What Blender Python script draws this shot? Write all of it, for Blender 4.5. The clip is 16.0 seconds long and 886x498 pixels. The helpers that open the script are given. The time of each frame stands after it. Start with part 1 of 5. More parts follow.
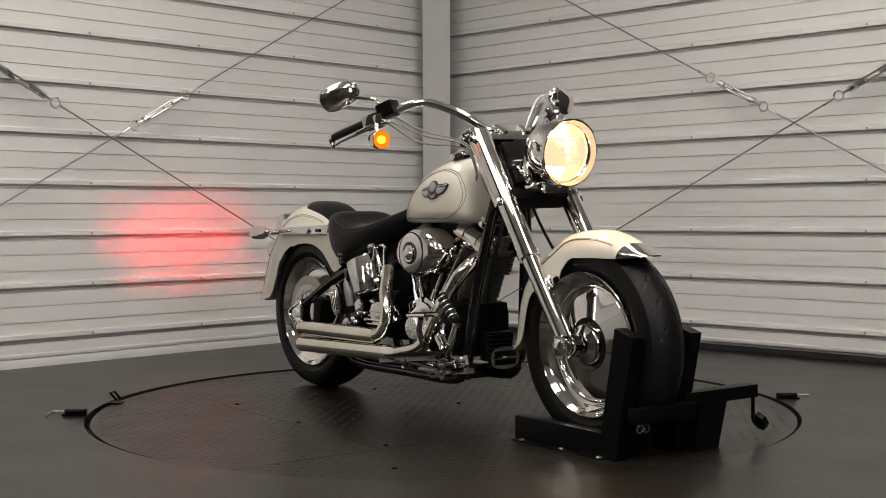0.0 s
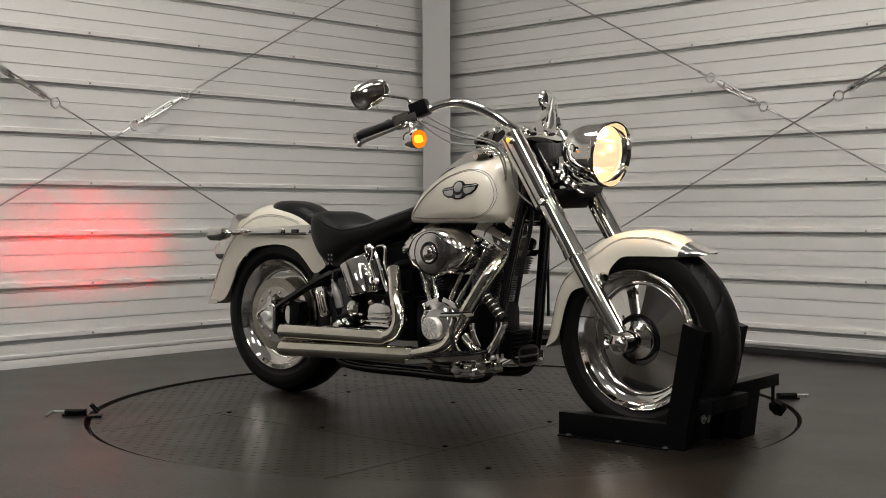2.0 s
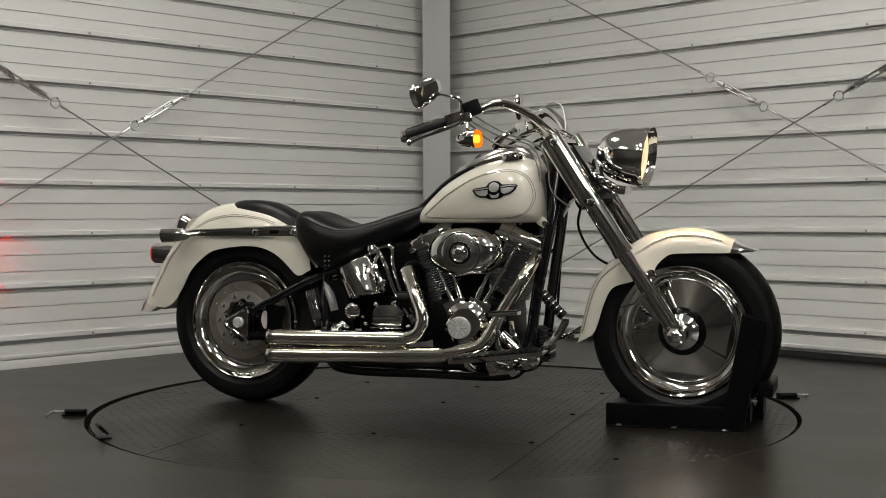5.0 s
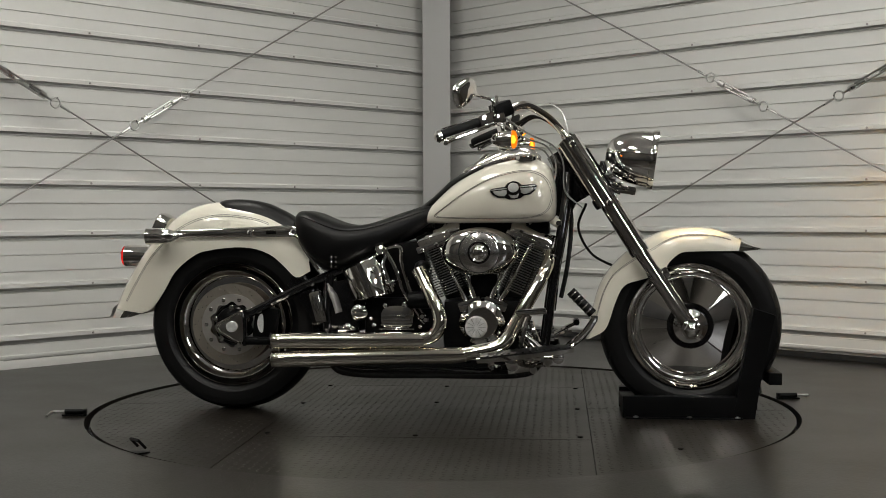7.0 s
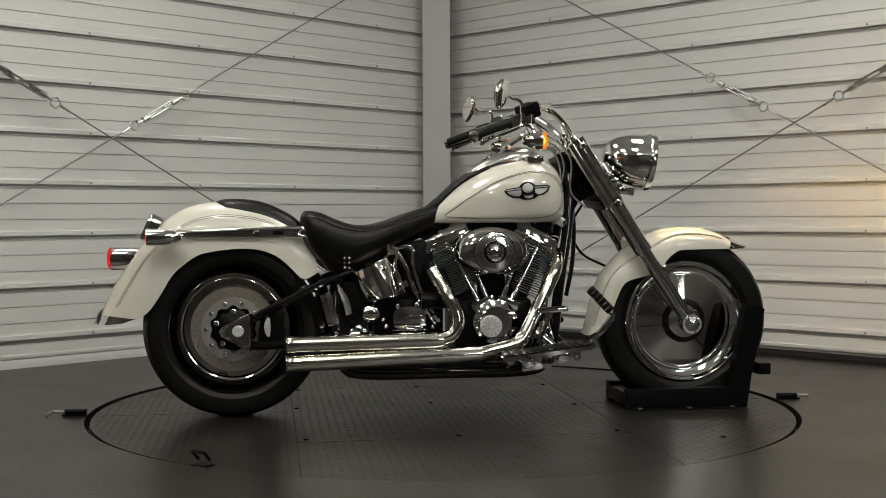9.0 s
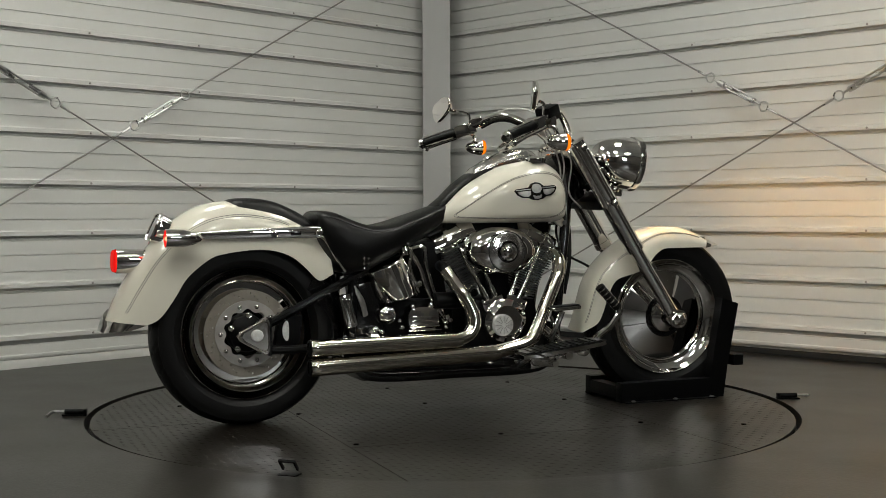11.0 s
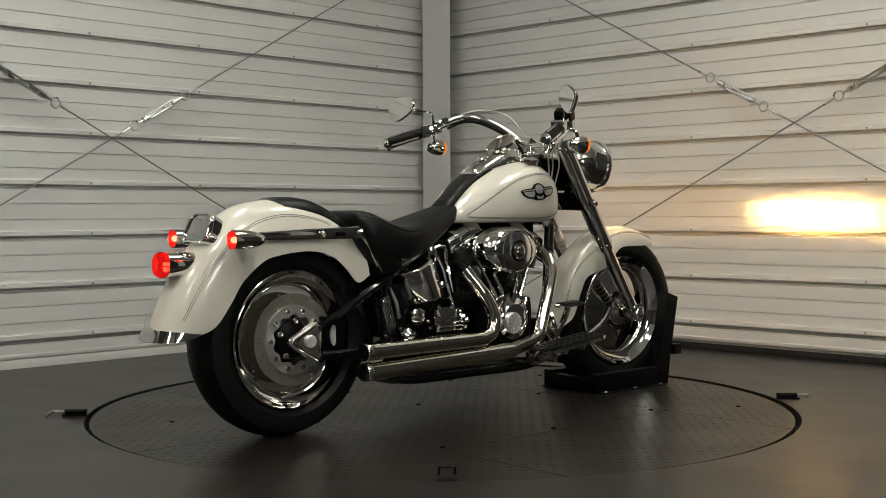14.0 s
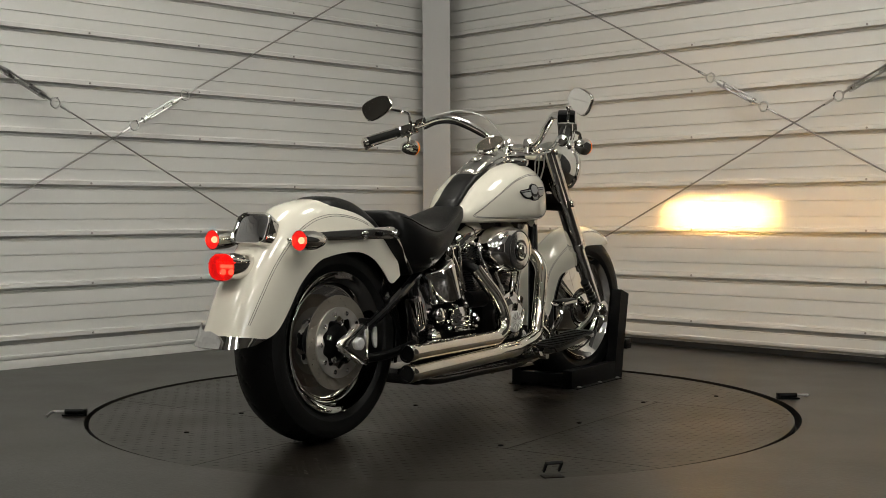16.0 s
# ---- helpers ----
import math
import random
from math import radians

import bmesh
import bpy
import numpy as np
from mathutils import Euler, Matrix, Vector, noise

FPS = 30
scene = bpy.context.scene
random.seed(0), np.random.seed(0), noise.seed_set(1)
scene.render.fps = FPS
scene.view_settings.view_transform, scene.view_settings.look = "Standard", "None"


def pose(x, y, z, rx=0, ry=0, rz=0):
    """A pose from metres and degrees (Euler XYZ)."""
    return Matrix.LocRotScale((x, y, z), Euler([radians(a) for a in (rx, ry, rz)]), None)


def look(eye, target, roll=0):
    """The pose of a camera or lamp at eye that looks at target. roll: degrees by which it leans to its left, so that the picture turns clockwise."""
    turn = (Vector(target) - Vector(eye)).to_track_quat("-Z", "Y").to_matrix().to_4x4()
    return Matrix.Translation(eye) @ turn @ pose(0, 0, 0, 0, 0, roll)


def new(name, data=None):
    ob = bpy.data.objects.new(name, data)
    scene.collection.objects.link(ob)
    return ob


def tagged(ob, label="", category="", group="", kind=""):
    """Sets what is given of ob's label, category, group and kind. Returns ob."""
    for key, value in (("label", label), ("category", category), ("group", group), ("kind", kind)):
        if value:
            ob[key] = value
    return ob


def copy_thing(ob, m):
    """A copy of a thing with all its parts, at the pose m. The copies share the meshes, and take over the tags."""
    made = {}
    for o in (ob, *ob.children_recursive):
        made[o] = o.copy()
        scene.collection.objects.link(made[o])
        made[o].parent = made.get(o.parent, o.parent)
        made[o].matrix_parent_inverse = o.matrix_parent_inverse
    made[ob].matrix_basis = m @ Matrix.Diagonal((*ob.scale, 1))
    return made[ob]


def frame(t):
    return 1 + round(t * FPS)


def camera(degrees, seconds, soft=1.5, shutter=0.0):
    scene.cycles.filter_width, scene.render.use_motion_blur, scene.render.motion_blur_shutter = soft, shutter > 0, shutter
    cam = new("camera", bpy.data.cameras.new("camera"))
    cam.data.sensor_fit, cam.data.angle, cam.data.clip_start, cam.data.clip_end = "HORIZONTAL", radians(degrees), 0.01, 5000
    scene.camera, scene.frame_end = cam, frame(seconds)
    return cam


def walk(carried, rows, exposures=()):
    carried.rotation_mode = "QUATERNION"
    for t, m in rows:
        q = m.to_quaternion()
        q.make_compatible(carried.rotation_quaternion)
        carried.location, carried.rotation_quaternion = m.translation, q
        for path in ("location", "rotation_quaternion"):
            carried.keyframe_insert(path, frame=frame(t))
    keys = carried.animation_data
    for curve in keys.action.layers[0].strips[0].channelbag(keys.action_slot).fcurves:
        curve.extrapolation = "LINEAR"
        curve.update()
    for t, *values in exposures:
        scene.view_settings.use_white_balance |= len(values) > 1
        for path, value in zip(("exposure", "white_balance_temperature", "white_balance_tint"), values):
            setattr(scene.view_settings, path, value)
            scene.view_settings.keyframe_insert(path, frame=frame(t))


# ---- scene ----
cam = camera(40.394, 16.0, soft=0.7)
EYE = (0.0058, -4.4592, 0.7079)
AIM = look(EYE, (0.0058, -4.4592 + math.cos(radians(1.625)), 0.7079 - math.sin(radians(1.625))), roll=-0.22)
walk(cam, [(0.0, AIM), (16.0, AIM)], exposures=[(0.0, -0.02, 6650, 16), (4.0, -0.16, 6550, 13), (8.0, -0.18, 6480, 9), (12.0, -0.30, 6500, 6), (16.0, -0.31, 6650, 9)])

# ---- light: fluorescent fittings under a closed ceiling ----
CEIL = 3.4
LAMPS = ((-1.05, 0.0, 90), (1.05, 0.0, 90), (-0.8, -2.5, 90), (0.8, -2.5, 90), (-2.6, -2.7, 90), (2.6, -2.7, 90), (-1.3, -4.9, 90), (1.3, -4.9, 90))
world = bpy.data.worlds.new("world")
scene.world = world
world.use_nodes = True
world.node_tree.nodes["Background"].inputs["Color"].default_value = (0.8, 0.85, 1.0, 1)
world.node_tree.nodes["Background"].inputs["Strength"].default_value = 0.02
for lx, ly, lr in LAMPS:
    data = bpy.data.lights.new("tube_light", "AREA")
    data.shape, data.size, data.size_y = "RECTANGLE", 0.80, 0.42
    data.energy, data.color = 19, (1.0, 0.985, 0.89)
    lamp = new("tube_light", data)
    lamp.matrix_world = pose(lx, ly, CEIL - 0.16, 0, 0, lr)


# ---- materials ----
def material(name, color, rough=0.5, metal=0.0, spec=0.5, spots=0.0, scale=6.0, bump=0.0, fine=120.0, coat=0.0, rough_var=0.1, vary=0.0):
    """A surface with two scales of variation: broad stains (scale) and fine grain (fine)."""
    m = bpy.data.materials.new(name)
    m.use_nodes = True
    n, l = m.node_tree.nodes, m.node_tree.links
    b = n["Principled BSDF"]
    b.inputs["Metallic"].default_value = metal
    b.inputs["Specular IOR Level"].default_value = spec
    b.inputs["Coat Weight"].default_value = coat
    b.inputs["Coat Roughness"].default_value = 0.04
    tc = n.new("ShaderNodeTexCoord")
    big, small = n.new("ShaderNodeTexNoise"), n.new("ShaderNodeTexNoise")
    big.inputs["Scale"].default_value, small.inputs["Scale"].default_value = scale, fine
    big.inputs["Detail"].default_value, small.inputs["Detail"].default_value = 5, 3
    for t in (big, small):
        l.new(tc.outputs["Object"], t.inputs["Vector"])
    mix = n.new("ShaderNodeMix")
    mix.data_type = "RGBA"
    c = Vector(color)
    mix.inputs[6].default_value = (*(c * (1 - spots)), 1)
    mix.inputs[7].default_value = (*[min(1, v) for v in c * (1 + spots)], 1)
    add = n.new("ShaderNodeMath")
    add.operation = "MULTIPLY_ADD"
    add.inputs[1].default_value = 0.35
    l.new(small.outputs["Fac"], add.inputs[0])
    sub = n.new("ShaderNodeMath")
    sub.operation = "MULTIPLY_ADD"
    sub.inputs[1].default_value, sub.inputs[2].default_value = 1.6, -0.48
    l.new(big.outputs["Fac"], sub.inputs[0])
    l.new(sub.outputs[0], add.inputs[2])
    fac = add.outputs[0]
    if vary:
        info, va = n.new("ShaderNodeObjectInfo"), n.new("ShaderNodeMath")
        va.operation = "MULTIPLY_ADD"
        va.inputs[1].default_value = vary
        l.new(info.outputs["Random"], va.inputs[0])
        l.new(fac, va.inputs[2])
        fac = va.outputs[0]
    l.new(fac, mix.inputs[0])
    l.new(mix.outputs[2], b.inputs["Base Color"])
    mr = n.new("ShaderNodeMapRange")
    mr.inputs[3].default_value, mr.inputs[4].default_value = max(0.015, rough * (1 - rough_var)), min(1, rough * (1 + rough_var))
    l.new(big.outputs["Fac"], mr.inputs[0])
    l.new(mr.outputs[0], b.inputs["Roughness"])
    if bump:
        bp = n.new("ShaderNodeBump")
        bp.inputs["Strength"].default_value, bp.inputs["Distance"].default_value = bump, 0.002
        l.new(small.outputs["Fac"], bp.inputs["Height"])
        l.new(bp.outputs[0], b.inputs["Normal"])
    return m


def glow(name, color, strength, clear=0.0, tint=None):
    """A lit lens; clear is the share of it that lets light through."""
    m = bpy.data.materials.new(name)
    m.use_nodes = True
    n, l = m.node_tree.nodes, m.node_tree.links
    n.remove(n["Principled BSDF"])
    e = n.new("ShaderNodeEmission")
    e.inputs["Color"].default_value, e.inputs["Strength"].default_value = (*color, 1), strength
    out = n["Material Output"]
    if clear:
        t, mx = n.new("ShaderNodeBsdfTransparent"), n.new("ShaderNodeMixShader")
        t.inputs["Color"].default_value = (*(tint or color), 1)
        mx.inputs[0].default_value = clear
        l.new(e.outputs[0], mx.inputs[1])
        l.new(t.outputs[0], mx.inputs[2])
        l.new(mx.outputs[0], out.inputs["Surface"])
    else:
        l.new(e.outputs[0], out.inputs["Surface"])
    return m


WALL = material("white painted sheet steel", (0.66, 0.66, 0.64), 0.42, spots=0.05, scale=1.3, bump=0.05, fine=60, vary=0.25)
DARKPANEL = material("dark out-of-view panel", (0.035, 0.035, 0.036), 0.8, spots=0.2, scale=1.5, bump=0.3)
STEELGREY = material("light grey painted steel", (0.46, 0.46, 0.455), 0.5, spots=0.04, scale=2, bump=0.05)
FLOOR = material("dark sealed concrete", (0.0088, 0.0069, 0.0049), 0.33, spec=0.56, spots=0.55, scale=3.2, bump=0.32, fine=110, rough_var=0.22)
GAP = material("black gap lining", (0.008, 0.008, 0.008), 0.8)
BACKWALL = material("dark brown painted back wall", (0.050, 0.046, 0.040), 0.7, spots=0.08, scale=1.5, bump=0.2)
CEILING = material("pale ceiling board", (0.76, 0.76, 0.75), 0.8, spots=0.1, scale=2)
ZINC = material("zinc plated steel", (0.55, 0.55, 0.54), 0.28, metal=1.0, spots=0.1, scale=20)
WIRE = material("dull galvanised rod", (0.30, 0.29, 0.28), 0.45, metal=0.7, spots=0.15, scale=20)
CHROME = material("chrome plating", (0.80, 0.78, 0.75), 0.035, metal=1.0, spots=0.03, scale=9, rough_var=0.4)
SATIN = material("satin polished steel", (0.62, 0.60, 0.57), 0.20, metal=1.0, spots=0.05, scale=8)
# the brown-gold of the mirrored floor is put into this chrome's colour
PIPE = material("warm-toned chrome", (0.82, 0.78, 0.69), 0.055, metal=1.0, spots=0.08, scale=7, rough_var=0.4)
BRUSHED = material("brushed steel rotor", (0.36, 0.33, 0.28), 0.30, metal=0.7, spots=0.12, scale=14, bump=0.2, fine=300)
PAINT = material("pearl cream paint", (0.74, 0.71, 0.61), 0.30, spec=0.2, spots=0.02, scale=5, coat=1.0, fine=900)
PINSTRIPE = material("grey pinstripe", (0.20, 0.19, 0.17), 0.3, coat=0.8)
BLACK = material("gloss black paint", (0.0035, 0.0035, 0.004), 0.12, spots=0.2, scale=8, coat=0.5)
SATINBLACK = material("satin black powder coat", (0.0028, 0.0028, 0.003), 0.38, spec=0.12, spots=0.2, scale=9, bump=0.2, fine=400)
RUBBER = material("tyre rubber", (0.0055, 0.0055, 0.0055), 0.42, spec=0.22, spots=0.25, scale=12, bump=0.3, fine=250)
LEATHER = material("black seat leather", (0.0035, 0.0035, 0.0035), 0.36, spec=0.24, spots=0.2, scale=10, bump=0.22, fine=420)
FINS = material("black engine casting with bare fin edges", (0.006, 0.006, 0.0063), 0.30, metal=0.4, spots=0.2, scale=20)
FINEDGE = material("machined fin edge", (0.75, 0.75, 0.73), 0.22, metal=1.0)
HOSE = material("black hose", (0.004, 0.004, 0.004), 0.42, spec=0.2)
BRAID = material("grey braided cable", (0.32, 0.32, 0.31), 0.4, metal=0.2, spots=0.2, scale=300)
DAYLIGHT = glow("bright window glass", (0.95, 0.97, 1.0), 14.0)
TUBE_ON = glow("lit lamp diffuser", (1.0, 0.96, 0.90), 10.0)
BRIGHT = material("bright brushed metal", (0.80, 0.79, 0.77), 0.16, metal=1.0, spots=0.06, scale=30)
CARRIER = material("bright machined steel", (0.52, 0.50, 0.47), 0.32, metal=0.7, spots=0.1, scale=30)
BADGE = material("engraved satin silver", (0.85, 0.84, 0.81), 0.30, metal=0.5, spots=0.25, scale=70)


# ---- building helpers ----
def finish(bm, angle=35):
    bmesh.ops.recalc_face_normals(bm, faces=bm.faces[:])
    me = bpy.data.meshes.new("mesh")
    bm.to_mesh(me)
    bm.free()
    me.shade_smooth()
    me.set_sharp_from_angle(angle=radians(angle))
    return me


def part(name, bm, mat, parent=None, label="", angle=35):
    me = bm if isinstance(bm, bpy.types.Mesh) else finish(bm, angle)
    if not me.materials:
        me.materials.append(mat)
    ob = new(name, me)
    ob.parent = parent
    return tagged(ob, label)


def empty(name, label, category, group="", kind=""):
    ob = new(name)
    ob.empty_display_size = 0.1
    return tagged(ob, label, category, group, kind)


def box(size, at=(0, 0, 0), turn=(0, 0, 0), bevel=0.0, bm=None, m=None):
    bm = bm or bmesh.new()
    m = m or pose(*at, *turn)
    r = bmesh.ops.create_cube(bm, size=1, matrix=m @ Matrix.Diagonal((*size, 1)))
    if bevel:
        es = list({e for v in r["verts"] for e in v.link_edges})
        bmesh.ops.bevel(bm, geom=es, offset=bevel, segments=2, affect="EDGES", profile=0.7)
    return bm


def loft(rings, bm=None, cap=True, closed=True):
    bm = bm or bmesh.new()
    vs = [[bm.verts.new(p) for p in r] for r in rings]
    n = len(vs[0])
    for a, b in zip(vs, vs[1:]):
        for i in range(n if closed else n - 1):
            j = (i + 1) % n
            bm.faces.new((a[i], a[j], b[j], b[i]))
    if cap and closed:
        bm.faces.new(vs[0])
        bm.faces.new(vs[-1])
    return bm


def smooth_path(pts, steps=6):
    """A curve through the points (Catmull-Rom)."""
    p = [Vector(q) for q in pts]
    p = [2 * p[0] - p[1]] + p + [2 * p[-1] - p[-2]]
    out = []
    for i in range(1, len(p) - 2):
        for k in range(steps):
            t = k / steps
            a, b, c, d = p[i - 1:i + 3]
            out.append(0.5 * (2 * b + (c - a) * t + (2 * a - 5 * b + 4 * c - d) * t * t + (3 * b - a - 3 * c + d) * t ** 3))
    return out + [p[-2]]


def tube(pts, radius, seg=12, steps=0, bm=None, cap=True, flat=1.0):
    """A round bar along the points; radius may be a list, one for each point."""
    pts = smooth_path(pts, steps) if steps else [Vector(p) for p in pts]
    n = len(pts)
    rad = [radius] * n if not isinstance(radius, (list, tuple)) else [radius[min(len(radius) - 1, int(round(i * (len(radius) - 1) / (n - 1))))] for i in range(n)]
    rings, up = [], None
    for i, p in enumerate(pts):
        d = (pts[min(i + 1, n - 1)] - pts[max(i - 1, 0)]).normalized()
        if up is None:
            up = d.orthogonal().normalized()
        up = (up - d * up.dot(d)).normalized()
        side = d.cross(up)
        rings.append([p + rad[i] * (math.cos(a) * up + flat * math.sin(a) * side) for a in [2 * math.pi * k / seg for k in range(seg)]])
    return loft(rings, bm, cap)


def lathe(profile, m, seg=48, bm=None, cap=True):
    """Turns (radius, height) pairs round the z axis of m."""
    bm = bm or bmesh.new()
    rings = [[m @ Vector((r * math.cos(a), r * math.sin(a), h)) for a in [2 * math.pi * k / seg for k in range(seg)]] for r, h in profile]
    return loft(rings, bm, cap)


def along(a, b):
    """A pose at a whose z axis points to b."""
    a, b = Vector(a), Vector(b)
    return Matrix.Translation(a) @ (b - a).to_track_quat("Z", "Y").to_matrix().to_4x4()


def facing(at, way):
    """A pose whose z axis points along way and whose x axis points up."""
    f = Vector(way).normalized()
    side = f.cross(Vector((0, 0, 1))).normalized()
    up = side.cross(f)
    return Matrix.Translation(at) @ Matrix((up, side, f)).transposed().to_4x4()


def rod(a, b, r, seg=12, bm=None, r2=None):
    d = (Vector(b) - Vector(a)).length
    return lathe([(r, 0), (r if r2 is None else r2, d)], along(a, b), seg, bm)


def ring_loop(center, m, r, thick, seg=20, bm=None):
    pts = [m @ Vector((r * math.cos(a), r * math.sin(a), 0)) + Vector(center) for a in [2 * math.pi * k / seg for k in range(seg + 1)]]
    return tube(pts, thick, 8, 0, bm)


# ---- the room ----
CORNER = Vector((0.0245, 3.156, 0))
SIDE = 7.6
ANG_L, ANG_R = radians(225.5), radians(-44.5)
DIR_L = Vector((math.cos(ANG_L), math.sin(ANG_L), 0))
DIR_R = Vector((math.cos(ANG_R), math.sin(ANG_R), 0))
PITCH, RIB0 = 0.2415, 0.133
WALL_L = Matrix(((DIR_L.x, DIR_R.x, 0, CORNER.x), (DIR_L.y, DIR_R.y, 0, CORNER.y), (0, 0, 1, 0), (0, 0, 0, 1)))
WALL_R = Matrix(((DIR_R.x, DIR_L.x, 0, CORNER.x), (DIR_R.y, DIR_L.y, 0, CORNER.y), (0, 0, 1, 0), (0, 0, 0, 1)))
# (in a wall's space x runs from the corner along it, y into the room, z up)


def sheet_profile(top):
    """Outline (into the room, up) of one siding sheet: a proud bead at its foot, two fine seams, a recessed lap at its head."""
    p = [(-0.0155, 0.0), (0.010, 0.0), (0.012, 0.0015), (0.012, 0.0205), (0.010, 0.0225), (0.005, 0.0230), (0.003, 0.0245), (0.003, 0.0265), (0.0, 0.0275)]
    for z in (0.0770, 0.1535):
        p += [(0.0, z - 0.0022), (-0.010, z - 0.0020), (-0.010, z + 0.0014), (0.0004, z + 0.0018)]
    return p + [(0.0, top - 0.0235), (-0.001, top - 0.0225), (-0.0150, top - 0.0215), (-0.0150, top - 0.0140), (-0.0040, top - 0.0130), (-0.0040, top - 0.0100), (-0.0150, top - 0.0090), (-0.0150, top - 0.0005), (-0.0155, top - 0.0005)]


def siding(m, name, spacing, first):
    wall = part(name, box((SIDE + 0.3, 0.12, CEIL), (SIDE / 2 + 0.05, -0.076, CEIL / 2)), STEELGREY)
    tagged(wall, kind="structure")
    wall.matrix_world = m
    me = None
    count = int((CEIL - RIB0) / PITCH) + 1
    for k in range(count):
        if me is None:
            bm = bmesh.new()
            prof = sheet_profile(PITCH)
            loft([[(x, d, z) for d, z in prof] for x in [i * SIDE / 24 for i in range(25)]], bm)
            if m.determinant() < 0:
                bmesh.ops.reverse_faces(bm, faces=bm.faces[:])
            me = finish(bm, 20)
        s = part("siding_panel", me, WALL, wall)
        s.location = (0, 0, RIB0 + k * PITCH)
        x = first
        bm = bmesh.new()
        while x < SIDE:
            lathe([(0.0055, 0), (0.0055, 0.003), (0.003, 0.0045)], pose(x, 0.0115, 0.010, -90, 0, 0), 8, bm)
            x += spacing
        sc = part("panel_screws", bm, WIRE, s)
        tagged(sc, kind="stuff")
    skirt = part("base_panel", loft([[(x, d, z) for d, z in [(-0.012, 0.045), (0.0, 0.045), (0.003, 0.05), (0.003, 0.062), (0.0, 0.066), (0.0, RIB0 - 0.0235), (-0.001, RIB0 - 0.0225), (-0.012, RIB0 - 0.0215)]] for x in (0, SIDE)]), WALL, wall)
    return wall


wall_l = siding(WALL_L, "wall_west", 0.6255, 0.593)
wall_r = siding(WALL_R, "wall_east", 0.957, 0.861)
# unseen dark panel, added to darken what the chrome mirrors on this side
part("shutter_door", box((3.2, 0.03, 2.9), (5.2, 0.018, 1.45), bevel=0.004), DARKPANEL, wall_r)
part("baseboard", box((SIDE, 0.03, 0.041), (SIDE / 2, -0.012, 0.0205), bevel=0.002), WALL, wall_l)
part("baseboard", box((SIDE, 0.02, 0.030), (SIDE / 2, -0.018, 0.015), bevel=0.002), GAP, wall_r)

# column standing in the corner
col = part("corner_column", box((0.166, 0.16, CEIL), (0.0, 0, CEIL / 2), bevel=0.004), STEELGREY)
col.matrix_world = pose(-0.031, 2.93, 0, 0, 0, 0.5)
tagged(col, "light grey painted square steel column in the corner", "column", kind="structure")

# walls behind the camera, closing the room
for nm, m in (("wall_south", WALL_L @ Matrix.Translation((0, SIDE, 0))), ("wall_north", WALL_R @ Matrix.Translation((0, SIDE, 0)))):
    w = tagged(part(nm, box((SIDE + 0.2, 0.12, CEIL), (SIDE / 2, 0.06, CEIL / 2)), BACKWALL), kind="structure")
    w.matrix_world = m
    # dark panels added out of view, to give the chrome reflections contrast
    for x, wide, high in ((1.3, 2.1, 1.15), (4.2, 2.7, 1.3), (6.6, 1.0, 2.1)) if nm == "wall_south" else ((1.6, 1.6, 2.3), (4.6, 2.4, 1.2), (6.5, 1.3, 2.1)):
        part("shutter_door", box((wide, 0.03, high), (x, -0.016, high / 2), bevel=0.004), DARKPANEL, w)
# bright two-pane window in the wall behind
win = part("window_1", box((0.66, 0.05, 1.20), (3.8, -0.025, 1.95), bevel=0.006), WALL)
win.matrix_world = WALL_L @ Matrix.Translation((0, SIDE, 0))
tagged(win, kind="structure")
for z in (1.67, 2.23):
    part("pane", box((0.56, 0.006, 0.50), (3.8, -0.052, z), bevel=0.002), DAYLIGHT, win, "bright window pane")
ceil = tagged(part("ceiling", box((SIDE + 0.4, SIDE + 0.4, 0.1), (SIDE / 2, SIDE / 2, CEIL + 0.05)), CEILING), kind="structure")
ceil.matrix_world = WALL_L

# floor with the round pit of the turntable
HOLE = 1.2795
bm = bmesh.new()
inner = [bm.verts.new((HOLE * math.cos(a) + 0.003, HOLE * math.sin(a), 0)) for a in [2 * math.pi * k / 128 for k in range(128)]]
low = [bm.verts.new((v.co.x, v.co.y, -0.06)) for v in inner]
mid = [bm.verts.new((v.co.x * 1.8, v.co.y * 1.8, 0)) for v in inner]
outer = [bm.verts.new((v.co.x * 7, v.co.y * 7, 0)) for v in inner]
for i in range(128):
    j = (i + 1) % 128
    for a, b in ((low, inner), (inner, mid), (mid, outer)):
        bm.faces.new((a[i], a[j], b[j], b[i]))
floor_ob = tagged(part("floor", bm, FLOOR), kind="structure")
pit = part("turntable_pit", lathe([(HOLE - 0.001, -0.058), (HOLE - 0.001, -0.06)], Matrix(), 96), GAP)
tagged(pit, kind="structure")


